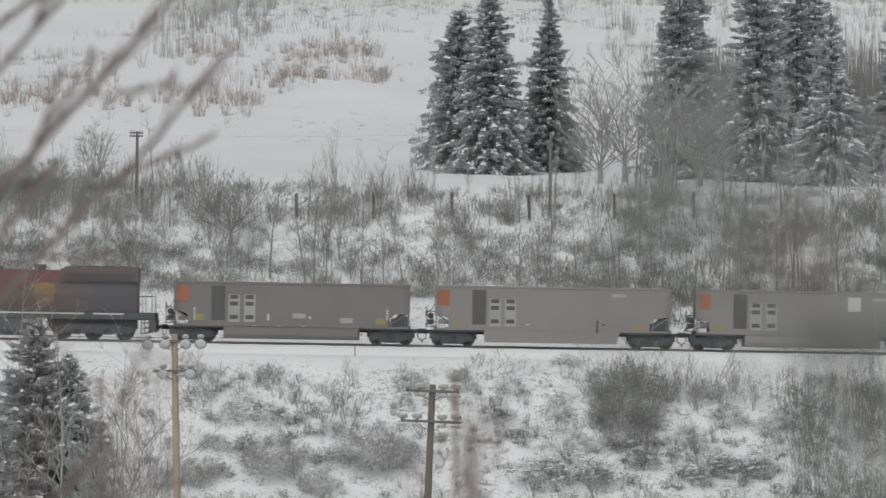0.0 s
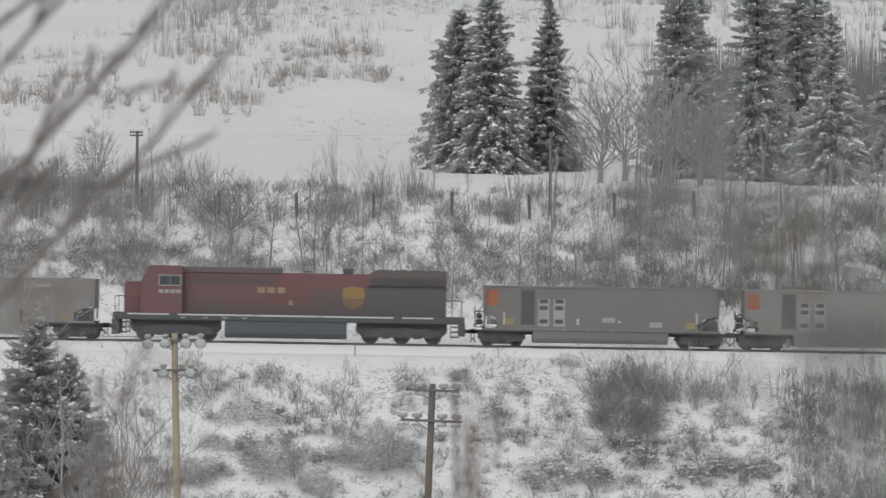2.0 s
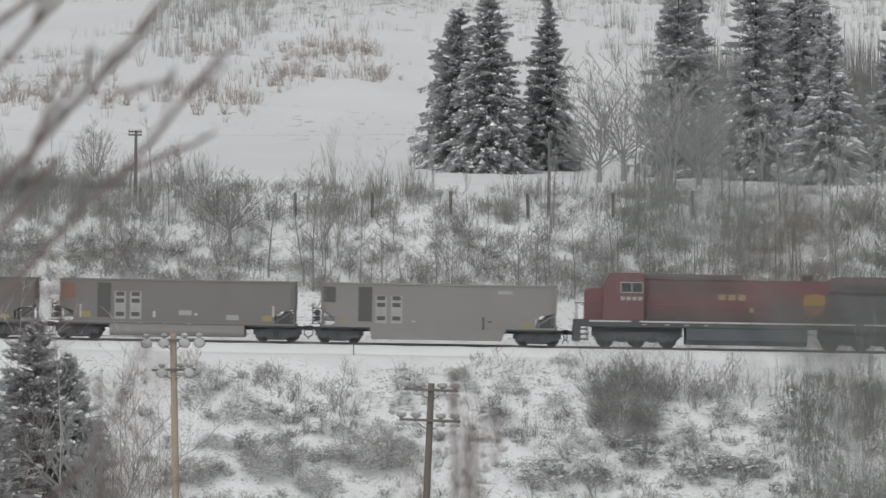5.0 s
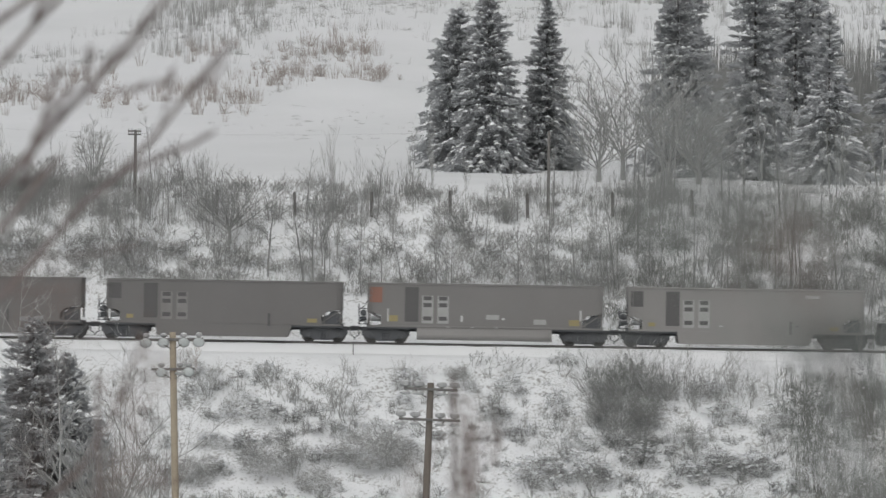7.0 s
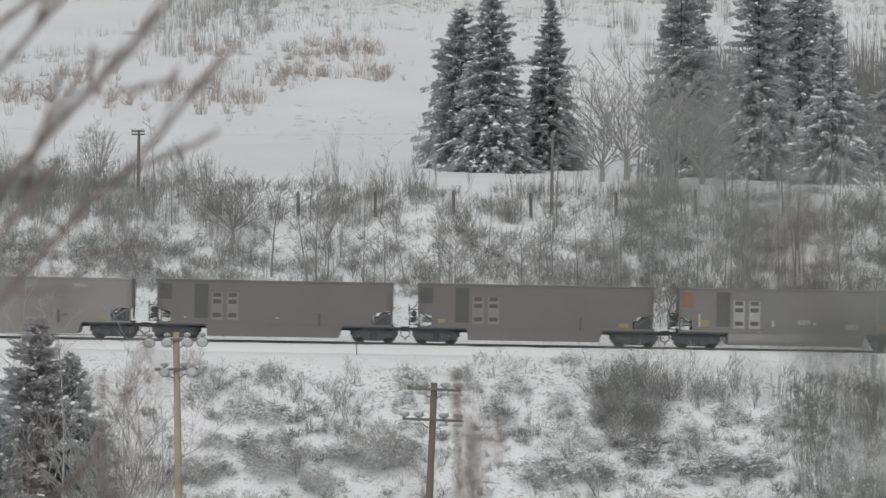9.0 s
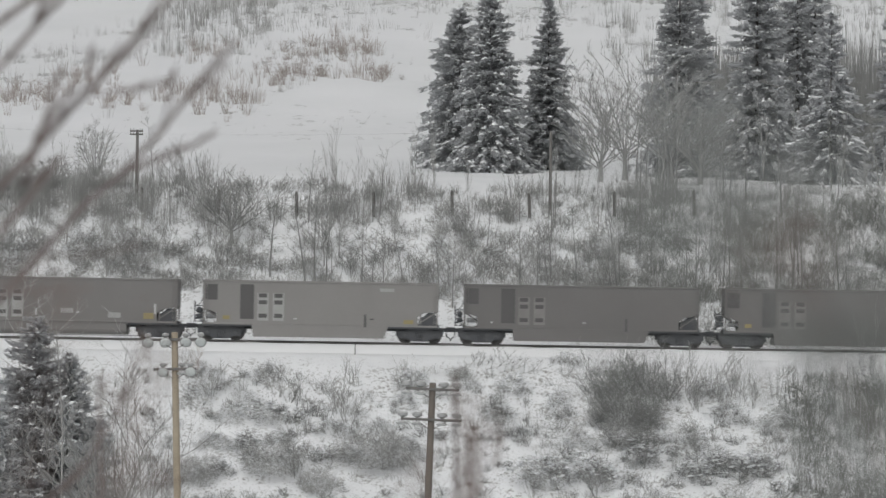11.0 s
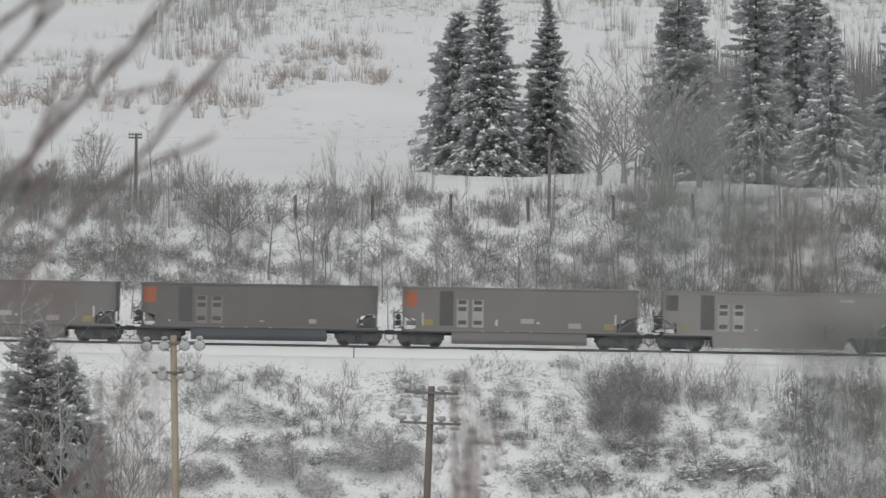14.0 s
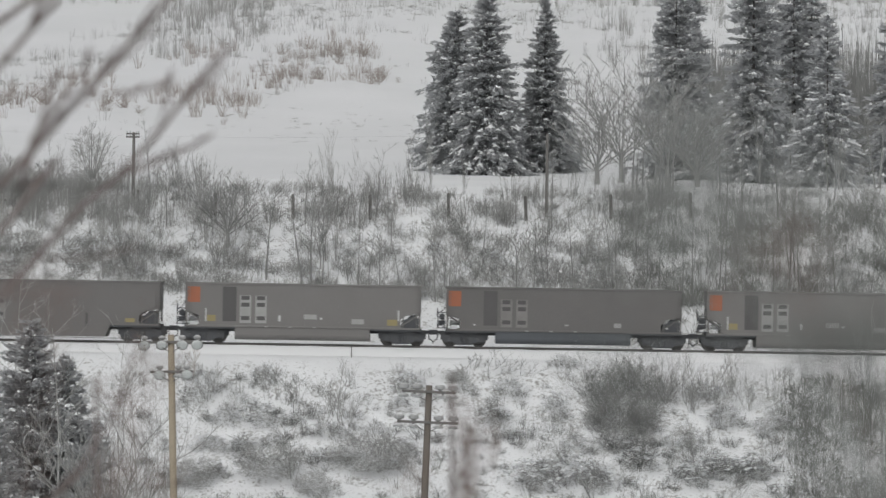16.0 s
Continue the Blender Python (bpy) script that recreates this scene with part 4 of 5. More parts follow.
# three spruces that stand in the open field
spruce(1, 1.45, 351, 14.2, 5.2, 0.62, 0.85, 1.35, 0.0, "broad spruce with drooping snow-laden boughs in the field")
spruce(2, 4.10, 346, 16.4, 4.8, 0.74, 0.95, 1.35, 0.0, "tall spruce with snow-laden boughs in the field")
spruce(3, 9.30, 353, 15.6, 4.2, 0.90, 0.55, 1.35, 0.2, "slim spruce with a narrow top in the field")
# those at the edge of the wood
spruce(4, 19.6, 332, 19.0, 4.9, 0.70, 0.70, 0.95, 0.4)
spruce(5, 24.9, 318, 20.4, 3.9, 0.55, 0.60, 0.95, 0.3)
spruce(6, 30.2, 342, 21.4, 4.0, 0.65, 0.50, 0.85, 0.5)
spruce(7, 29.0, 300, 13.0, 4.6, 0.85, 1.2, 0.95, 0.6, "young spruce with heavy snow on its lower boughs", 0.5)
spruce(8, 22.2, 352, 18.0, 3.4, 0.7, 0.4, 0.6, 0.5)
spruce(9, 37.0, 328, 15.0, 3.4, 0.8, 0.5, 0.6, 0.5)
spruce(10, 33.0, 356, 20.0, 3.6, 0.7, 0.4, 0.6, 0.5)
# below the line, towards the camera
spruce(11, -20.9, 206, 15.9, 6.8, 0.80, 0.9, 1.75, 0.1, "spruce with thin snow on its boughs below the line")
spruce(12, -22.8, 200, 12.6, 5.6, 0.75, 0.9, 1.2, 0.1, "spruce with thin snow on its boughs below the line")
spruce(13, -19.2, 207, 13.8, 5.2, 0.80, 0.9, 1.6, 0.1, "young spruce with thin snow on its boughs below the line")


def bare_tree(seed, x, y, height, crown_from=0.35, reach=0.32, thick=0.011, limbs=16, label="bare slender deciduous tree with frosted twigs", mat="twig_dark", lean=0.05):
    r = random.Random(seed)
    tree = thing("bare_tree", label, "tree", "bare trees", at=pose(x, y, ground_height(x, y), 0, 0, r.uniform(0, 360)))
    t, c = Buf(), Buf()
    pts = curve_points((0, 0, -0.3), (r.uniform(-lean, lean), r.uniform(-lean, lean), 1), height, 6, r, 0.07, -0.5)
    t.tube(pts, [height * thick * (1 - 0.15 * k) for k in range(7)], 6)
    limbs = int(1.25 * limbs)
    for i in range(limbs):
        k = 6 * (crown_from + (0.97 - crown_from) * (i + r.random()) / limbs)
        j = min(int(k), 5)
        q = pts[j].lerp(pts[j + 1], k - j)
        a = r.uniform(0, 6.28)
        d = Vector((math.cos(a), math.sin(a), r.uniform(0.35, 1.1)))
        twiggy(c, q, d, height * reach * r.uniform(0.5, 1.0) * (1.25 - 0.10 * k), height * thick * 0.24, r, 2, 4, 0.5)
    part("trunk", t, M[mat], tree, smooth=True)
    part("crown", c, M[mat], tree)


# bare trees: on the bank, by the field and in the wood
def spreading_tree(seed, x, y, height, label, fork=0.20, fan=1.45, thick=0.036, order=3):
    """A short trunk that divides into limbs, which fan into a wide crown of fine twigs."""
    r = random.Random(seed)
    tree = thing("bare_tree", label, "tree", "bare trees", at=pose(x, y, ground_height(x, y), 0, 0, 20))
    t, c = Buf(), Buf()
    fork = height * fork
    t.tube([(0, 0, -0.4), (0.04, 0, fork * 0.5), (0, 0, fork * 1.15)], [4.7 * thick, 3.6 * thick, 2.8 * thick], 8)
    for i in range(15):
        a, lean = 2.4 * i + r.uniform(-0.3, 0.3), 0.15 + fan * ((i + 0.5) / 15) ** 0.8
        d = Vector((math.cos(a) * lean, math.sin(a) * lean, 1.0))
        twiggy(c, (0, 0, fork * r.uniform(0.6, 1.1)), d, (height - fork) * r.uniform(0.72, 0.97), thick, r, order, 6, 0.50, 4)
    part("trunk", t, M["twig_dark"], tree, smooth=True)
    part("crown", c, M["twig_dark"], tree)


spreading_tree(201, -14.15, 267.6, 5.4, "spreading bare tree with a short trunk on the bank")
for k, (x, y, h) in enumerate([(13.6, 301, 9.6), (16.6, 292, 7.6), (11.4, 291, 6.2), (18.6, 290, 5.6)]):
    spreading_tree(202 + k, x, y, h, "spreading bare tree with snow on its limbs by the spruces", thick=0.048)
for k, (x, y, h) in enumerate([(-11.4, 264, 6.6), (-9.0, 262.5, 6.4), (-8.4, 262, 6.9), (-3.9, 261.5, 5.2), (6.1, 261, 5.4), (5.0, 263, 4.4), (0.6, 261, 5.0), (-20.0, 277, 4.4), (-24.2, 279, 4.2), (-5.2, 262, 4.7)]):
    bare_tree(210 + k, x, y, h, 0.3, 0.27, 0.012, 15)
for k, (x, y, h) in enumerate([(-18.2, 228, 11.8), (-17.2, 229, 10.6), (-16.2, 231, 8.0), (-15.4, 228.5, 7.4), (-24.0, 229, 14.6), (-22.6, 226, 13.8)]):
    bare_tree(300 + k, x, y, h, 0.22, 0.30, 0.0042, 15, "tall bare sapling with spreading twigs below the line", "twig", 0.12)
spreading_tree(206, -16.6, 196, 12.6, "dark fanning bare tree beside the spruce", 0.42, 0.75, 0.040, 2)
bare_tree(330, -18.35, 195, 16.2, 0.35, 0.20, 0.0058, 16, "pale straight bare tree before the spruce", "twig", 0.01)
for k in range(34):
    x, y = rnd.uniform(-36, 13), rnd.uniform(257.5, 272)
    bare_tree(340 + k, x, y, rnd.uniform(2.8, 5.4), 0.30, 0.30, 0.0095, 11, mat="twig" if k % 2 else "twig_dark", lean=0.12)
for k in range(44):
    x, y = rnd.uniform(13, 40), rnd.uniform(257.5, 284)
    bare_tree(500 + k, x, y, rnd.uniform(5.0, 8.5), 0.40, 0.13, 0.0075, 7, "thin straight bare tree in the wood behind the line", "twig_dark")
for k in range(34):
    x, y = rnd.uniform(10.5, 40), rnd.uniform(262, 312)
    bare_tree(240 + k, x, y, rnd.uniform(4.8, 8.2), 0.35, 0.22, 0.0085, 10, mat="twig_dark" if k % 3 else "twig_olive")

for k in range(22):
    x, y = rnd.uniform(6, 27), rnd.uniform(262, 271)
    bare_tree(600 + k, x, y, rnd.uniform(4.0, 7.5), 0.35, 0.16, 0.0085, 8, "thin bare tree with snow on its limbs behind the line", "twig_dark", 0.10)

# countable shrubs on the bank behind the line
planted("bare_shrub", share(SHRUBS, "bare_shrub", M["twig"]), spots_in(44, -38, 38, 262.5, 276, 1.6, 3.0), "bare grey shrub with frosted twigs on the bank", "shrub", "shrubs on the bank")
planted("bare_shrub", share(SHRUBS, "bare_shrub", M["twig_dark"]), spots_in(30, -38, 38, 261.5, 272, 1.2, 2.4), "dark bare shrub dusted with snow on the bank", "shrub", "shrubs on the bank")
planted("young_birch", share(WHIPS, "young_birch", M["twig"]), spots_in(70, -38, 38, 262, 277, 2.0, 4.0, aspect=(0.5, 0.8)), "thin upright bare sapling along the field edge", "sapling", "saplings along the field edge")
planted("bare_shrub", share(DOMES, "bare_shrub", M["twig"]), [(-24.0, 277, 3.6, 3.2), (-26.8, 275.2, 2.6, 3.4), (-29.4, 275, 2.7, 3.2), (-15.6, 272, 2.2, 2.6), (-6.9, 272, 2.4, 2.4), (4.4, 271.0, 1.7, 2.0)], "round bare bush at the field edge", "shrub", "round bushes")

# below the line
planted("round_bush", share(FULL_DOMES, "round_bush", M["twig_dark"]), [(9.6, 242.2, 2.2, 2.5), (10.9, 242.6, 2.6, 2.4), (12.4, 242.6, 2.4, 2.3), (13.6, 242.0, 1.9, 1.9), (9.3, 240.2, 1.7, 1.8), (10.8, 240.2, 2.6, 3.0), (12.3, 240.6, 2.2, 2.4), (12.1, 239.4, 1.9, 2.2), (9.9, 241.2, 2.0, 2.2), (10.4, 238.2, 1.8, 2.4), (11.9, 237.6, 1.5, 2.0)],
        "dense grey-green bush of bare twigs below the line", "shrub", "dense bushes below the line")
planted("tall_shrub", share(THIN, "tall_shrub", M["twig_dark"]), [(9.4, 241.8, 3.3, 3.8), (11.0, 242.2, 3.6, 3.6), (13.0, 242.2, 3.2, 3.8), (10.6, 239.4, 3.4, 4.0), (12.2, 238.6, 2.6, 3.4), (9.4, 239.0, 2.2, 2.8), (15.0, 241.6, 2.6, 2.2), (16.6, 241.2, 2.8, 2.4), (18.0, 241.6, 2.4, 2.0)], "thin bare shrub among the bushes below the line", "shrub", "thin shrubs below the line")
planted("bare_shrub", share(SHRUBS, "bare_shrub", M["twig"]), [(-6.2, 240.2, 3.2, 2.6), (-5.6, 239.4, 2.4, 2.0), (-10.4, 242.6, 1.5, 1.6), (-2.6, 243.0, 1.5, 1.5), (-9.3, 241.5, 1.8, 1.8), (1.4, 243.4, 1.5, 1.5), (14.6, 242.8, 2.7, 2.2),
        (16.4, 242.2, 2.7, 2.3), (17.6, 242.6, 2.3, 1.9), (15.4, 241.4, 2.4, 2.2), (18.6, 241.6, 2.2, 2.0), (13.6, 242.2, 2.0, 1.8), (7.4, 243.8, 1.1, 1.3), (-14.0, 241.4, 2.0, 1.8), (-15.5, 243.0, 1.7, 1.6), (3.6, 240.6, 1.7, 1.7), (15.0, 236.8, 2.2, 1.9), (-3.2, 235.5, 2.6, 2.4), (-8.6, 234.2, 2.7, 2.6)],
        "bare shrub with snow on its twigs below the line", "shrub", "shrubs below the line")
planted("bare_shrub", share(SHRUBS, "bare_shrub", M["twig_dark"]), spots_in(12, -30, 18, 228, 236, 1.0, 2.0), "low bare shrub half buried in snow below the line", "shrub", "shrubs below the line")
planted("bare_sapling", share(WHIPS, "bare_sapling", M["twig"]), [(x, y, h, 0.55 * h) for x, y, h, _ in spots_in(34, 20.5, 34, 226, 243.5, 2.6, 4.6)], "thin bare sapling in a thicket below the line", "sapling", "thicket below the line")
planted("bare_shrub", share(SHRUBS[:3], "bare_shrub", M["twig_olive"]), spots_in(16, 20.8, 34, 224, 243.4, 1.8, 3.4), "grey-green bare shrub in a thicket below the line", "shrub", "thicket below the line")
planted("bare_sapling", share(WISPS, "bare_sapling", M["twig"]), [(-21.4, 198, 11.4, 5.0), (-17.6, 201, 11.0, 5.4), (-16.6, 203, 9.6, 5.0)], "tall thin frosted sapling before the spruce", "sapling", "saplings beside the spruce")
planted("tall_shrub", share(WISPS, "tall_shrub", M["twig_dark"]), [(-18.4, 224, 7.6, 6.0), (-17.2, 226, 6.4, 5.4), (-15.8, 229, 4.4, 4.0)], "tall fanning bare shrub beside the spruce", "shrub", "shrubs beside the spruce")
planted("bare_shrub", share(SHRUBS, "bare_shrub", M["twig_red"]), [(-15.0, 243.0, 2.2, 1.4), (1.9, 226, 3.6, 2.2), (1.2, 222, 4.0, 1.6)], "reddish brown bare shrub below the line", "shrub", "reddish shrubs")

CLUMPS = [(-14.8, 241.3, 1.56, 1.72), (-13.1, 242.5, 0.55, 1.18), (-14.4, 243.6, 0.63, 2.05), (-12.8, 239.8, 1.24, 1.48), (-10.6, 243.8, 1.42, 1.34), (-10.9, 239.9, 1.63, 2.49), (-8.7, 239.8, 0.93, 1.09),
          (-11.7, 241.5, 0.78, 1.1), (-9.8, 237.7, 0.85, 1.46), (-13.7, 237.3, 1.23, 1.92), (-11.8, 237.0, 0.84, 2.46), (-8.0, 236.1, 0.92, 1.3), (-13.3, 234.5, 1.37, 1.9), (-6.7, 238.6, 1.08, 2.09),
          (-6.1, 236.1, 1.22, 2.37), (-1.9, 242.9, 1.73, 1.89), (-2.3, 241.3, 1.02, 1.48), (-3.8, 239.4, 0.85, 1.63), (-2.1, 237.5, 1.08, 1.69)]
CLUMPS += [(1.6, 243.0, 0.71, 1.34), (4.3, 243.0, 1.1, 2.12), (3.2, 240.1, 1.09, 2.1), (4.4, 238.6, 0.54, 1.24), (7.5, 245.7, 0.95, 1.67), (7.0, 241.5, 1.56, 1.49), (8.3, 238.3, 0.85, 2.08), (5.5, 233.9, 1.89, 3.49),
           (7.5, 235.1, 1.83, 2.74), (9.1, 234.6, 1.82, 2.36), (13.3, 237.9, 0.85, 1.7), (15.0, 238.3, 1.08, 1.47), (15.8, 243.0, 1.1, 2.2), (17.2, 241.0, 1.4, 2.5), (16.3, 235.6, 1.53, 3.51), (14.7, 234.5, 1.37, 2.35),
           (18.4, 235.4, 1.91, 2.06), (19.8, 239.8, 1.16, 2.48), (11.8, 235.7, 1.6, 2.44), (11.2, 237.8, 1.23, 2.77)]
HUMMOCKS = [(-10.0, 234.2, 2.28, 4.55), (-4.1, 235.3, 2.51, 4.95), (-14.3, 233.5, 1.89, 2.65), (-7.3, 232.9, 1.51, 2.64), (0.9, 244.1, 0.79, 1.74)]
scatter_stuff("slope_clumps", LEAFY, CLUMPS + [(x + 0.5, y - 0.6, 0.7 * h, 0.6 * w) for x, y, h, w in CLUMPS] + [(x - 0.6, y - 0.3, 0.6 * h, 0.5 * w) for x, y, h, w in CLUMPS], M["twig"], "low clumps of dead leaves and stems below the line", "undergrowth")
planted("low_bush", share([dome_buf(148 + k, 1900, 0.0034, 0, 2.6) for k in range(2)], "low_bush", M["twig"]), HUMMOCKS, "broad low bush of fine frosted twigs below the line", "shrub", "low bushes below the line")

# what nobody could count
def bank_keep(x, y):
    """Thick at the top and the foot of the bank, open snow between."""
    return max(smooth_step(268.2, 264.5, y), 0.75 * smooth_step(270.0, 272.5, y) * smooth_step(276.5, 274.5, y), 0.25) * smooth_step(-0.75, 0.05, noise.noise(Vector((x * 0.30, y * 0.30, 4.4))))


scatter_stuff("bank_undergrowth", TANGLES, spots_in(780, -42, 42, 261.5, 276.5, 0.6, 1.5, bank_keep, (0.9, 1.5)) + spots_in(170, -42, -17, 262, 276, 0.7, 1.8, None, (0.8, 1.3)) + spots_in(60, -2, 15, 262, 275, 0.7, 1.6, None, (0.8, 1.3)) + spots_in(70, 2, 14, 261.5, 268, 0.9, 1.9, None, (0.8, 1.2)) + spots_in(70, -22, -4, 261.5, 267.5, 0.8, 1.8, None, (0.8, 1.2)), M["twig"], "tangled frosted undergrowth on the snowy bank", "undergrowth")
scatter_stuff("edge_brush", BRUSH, spots_in(275, -42, 16, 270.2, 275.0, 1.2, 2.6, clumped(0.16, -0.45, 0.25, 1.4), (0.6, 1.0)) + spots_in(36, -42, -16, 269, 275, 1.8, 3.2, None, (0.5, 0.8)) + spots_in(60, -42, 14, 262, 270, 1.2, 2.2, None, (0.4, 0.7)), M["twig"], "thin upright brush along the top of the bank", "brush")
FOOT = spots_in(190, -42, 24, 262.0, 269.0, 0.5, 1.1, clumped(0.22, -0.25, 0.25, 7.4), (1.0, 1.6))
scatter_stuff("bank_mounds", MOUNDS, FOOT + spots_in(150, -42, 42, 266, 276, 0.35, 0.8, clumped(0.25, -0.3, 0.3, 3.4), (1.0, 1.7)), M["twig"], "dark clumps of bent stems and dead leaves on the bank", "undergrowth")
scatter_stuff("bank_snow_pads", CAPS, FOOT * 2, M["snow"], "pads of snow lying on the clumps of the bank", "snow")
SLOPE = spots_in(300, -30, 34, 224, 244.2, 0.3, 0.8, clumped(0.24, -0.15, 0.30, 2.2), (1.0, 1.6)) + spots_in(260, -18, 21, 226, 241, 0.35, 0.85, clumped(0.3, -0.4, 0.2, 5.2), (1.0, 1.6))
scatter_stuff("slope_mounds", MOUNDS, SLOPE, M["twig_dark"], "dark clumps of dead stems and leaves below the line", "undergrowth")
scatter_stuff("slope_snow_pads", CAPS, SLOPE + CLUMPS * 3 + spots_in(110, 20.2, 34, 226, 243.5, 0.8, 2.2), M["snow"], "pads of snow lying on the clumps of the slope", "snow")
scatter_stuff("slope_weeds", WEEDS + TANGLES, spots_in(760, -30, 34, 222, 244.4, 0.4, 1.1, clumped(0.2, -0.25, 0.30, 6.1), (0.9, 1.5)), M["twig"], "dead stalks and thin brush sticking out of the snow below the line", "weeds")
scatter_stuff("thicket_undergrowth", TANGLES, spots_in(240, 11, 44, 257, 273, 0.8, 2.0, clumped(0.2, -0.6, 0.0, 5.1), (0.7, 1.2)) + spots_in(330, 10, 42, 256.5, 273, 0.9, 2.2, lambda x, y: smooth_step(8, 15, x), (0.7, 1.1)) + spots_in(420, 20.2, 34, 225, 244.2, 0.7, 1.7, aspect=(0.7, 1.1)), M["twig_olive"], "grey-green undergrowth in the wood", "undergrowth")


scatter_stuff("thicket_brush", BRUSH, spots_in(70, 20.0, 34, 226, 242.4, 1.6, 3.0, None, (0.4, 0.6)) + spots_in(40, 21.0, 33, 240, 244.4, 1.2, 2.2, None, (0.4, 0.6)), M["twig_olive"], "fine upright brush in the thicket below the line", "brush")


def hill_mask(x, y):
    k = noise.noise(Vector((x * 0.045, y * 0.05, 8.3))) + 0.5 * noise.noise(Vector((x * 0.15, y * 0.16, 2.2)))
    return smooth_step(0.02, 0.40, k + 0.25 * smooth_step(470, 560, y)) * smooth_step(412, 432, y + 14 * noise.noise(Vector((x * 0.06, 1.0, 4.0))))


HILL = [weed_buf(150 + k, 3 + k, 0.30, 2) for k in range(4)]
scatter_stuff("hill_brush", HILL, spots_in(3300, -66, 70, 405, 590, 0.4, 2.0, hill_mask, (0.55, 1.2)) + spots_in(70, -52, 2, 398, 428, 0.25, 0.6, None, (1.0, 2.0)), M["twig"], "thin bare stems scattered over the snowy hillside", "brush")
scatter_stuff("hill_clumps", TANGLES + MOUNDS[1:2], spots_in(560, -66, 60, 404, 560, 0.25, 0.75, hill_mask, (1.4, 3.0)) + spots_in(60, -26, -2, 392, 426, 0.12, 0.30, None, (2.0, 4.5)), M["twig"], "low dark clumps of brush on the snowy hillside", "brush")
RED_PATCHES = [(-25.8, 432), (-28.5, 434), (-22.4, 426), (-14.8, 450), (-7.9, 452), (-12.6, 487), (-20.0, 442), (-9.8, 482), (-44.0, 434), (-47.0, 431), (-39.6, 444), (-28.0, 485), (-34.0, 430), (-16.0, 476)]
scatter_stuff("hill_red_brush", WEEDS + MOUNDS[:1], [(rnd.gauss(x, 1.9), rnd.gauss(y, 6.0), h, h * 0.9) for x, y in RED_PATCHES for h in (rnd.uniform(0.7, 2.2) for _ in range(26))],
              M["twig_red"], "reddish brown dead brush in patches on the hillside", "brush")
scatter_stuff("hill_grove", STEMS, spots_in(520, -38, -22, 482, 600, 1.6, 3.8, lambda x, y: 0.25 + 0.75 * smooth_step(480, 540, y), (0.35, 0.6)) + spots_in(560, 20, 75, 455, 600, 1.5, 4.0, clumped(0.05, -0.2, 0.3, 3.3), (0.35, 0.6)) + spots_in(420, -66, 70, 540, 610, 1.5, 3.2, None, (0.35, 0.6)),
              M["twig"], "grove of thin bare stems high on the hillside", "brush")

scatter_stuff("far_wood", STEMS, spots_in(1150, 19.5, 52, 345, 440, 3.0, 8.0, lambda x, y: smooth_step(19, 30, x), (0.35, 0.6)), M["twig_dark"], "dense grey wood of bare stems behind the spruces", "wood")

# ------------------------------------------------------------------ poles, posts, wires
def floodlight(pole, x, z, face, hood=1.0):
    """A lamp under the arm, its hood above it."""
    top = Buf().turned([(0.05, 0.0), (0.15 * hood, 0.06), (0.235 * hood, 0.10), (0.24 * hood, 0.10 + 0.12 * hood), (0.17 * hood, 0.12 + 0.17 * hood), (0.05, 0.13 + 0.18 * hood)], 12, "z", (x, -0.02, z))
    lamp = part("floodlight", top, M["lamp_metal"], pole, "grey lamp hood with a round glass", smooth=False)
    bowl = Buf().turned([(0.07, 0.0), (0.14, -0.06), (0.26, -0.16), (0.275, -0.19)], 16, "z")
    a = pose(x, -0.06, z - 0.10, -58 * face, 0, 0)
    part("reflector", bowl, M["lamp_metal"], lamp, at=a, smooth=True)
    glass = Buf().turned([(0.255, -0.188), (0.20, -0.215), (0.08, -0.235)], 16, "z")
    part("glass", glass, M["lamp_glass"], lamp, at=a, smooth=True)


def lamp_pole(x, y, top, lean, mat, label, arms, hood=1.0):
    base = ground_height(x, y)
    h = top - base
    pole = thing("floodlight_pole", label, "light pole", "floodlight poles", at=pose(x, y, base, 0, lean, 0))
    shaft = Buf().turned([(0.20, -0.6), (0.19, 0.0), (0.150, h - 0.02), (0.13, h)], 14)
    part("shaft", shaft, mat, pole, smooth=True)
    for drop, half, lamps in arms:
        arm = Buf().box(-half, half, -0.24, -0.14, h - drop - 0.06, h - drop + 0.06, 0.015)
        part("crossarm", arm, M["pole_grey"], pole)
        br = Buf()
        for s in (-1, 1):
            br.tube([(s * 0.72, -0.20, h - drop - 0.05), (s * 0.08, -0.19, h - drop - 0.45)], [0.022, 0.022], 5)
        part("brace", br, M["pole_grey"], pole)
        for lx, face in lamps:
            floodlight(pole, lx, h - drop + 0.05, face, hood)


lamp_pole(-12.27, 187, 2.05, -0.9, M["pole_tan"], "tan wooden pole with two rows of floodlights",
          [(0.34, 1.42, [(-1.24, 1), (-0.42, 1), (0.52, 1), (1.22, 1)]), (1.72, 1.0, [(-0.55, 1), (0.32, 0.2), (0.72, 1)])], 0.68)
lamp_pole(-1.05, 187, -0.30, 2.4, M["pole_brown"], "brown wooden pole with two arms of lamps",
          [(0.30, 1.25, [(-1.18, 0.1), (-0.55, 0.1), (0.52, 0.1), (1.12, 0.1)]), (1.72, 1.42, [(-1.34, 0.1), (-0.66, 0.1), (0.50, 0.1), (1.18, 0.1)])])


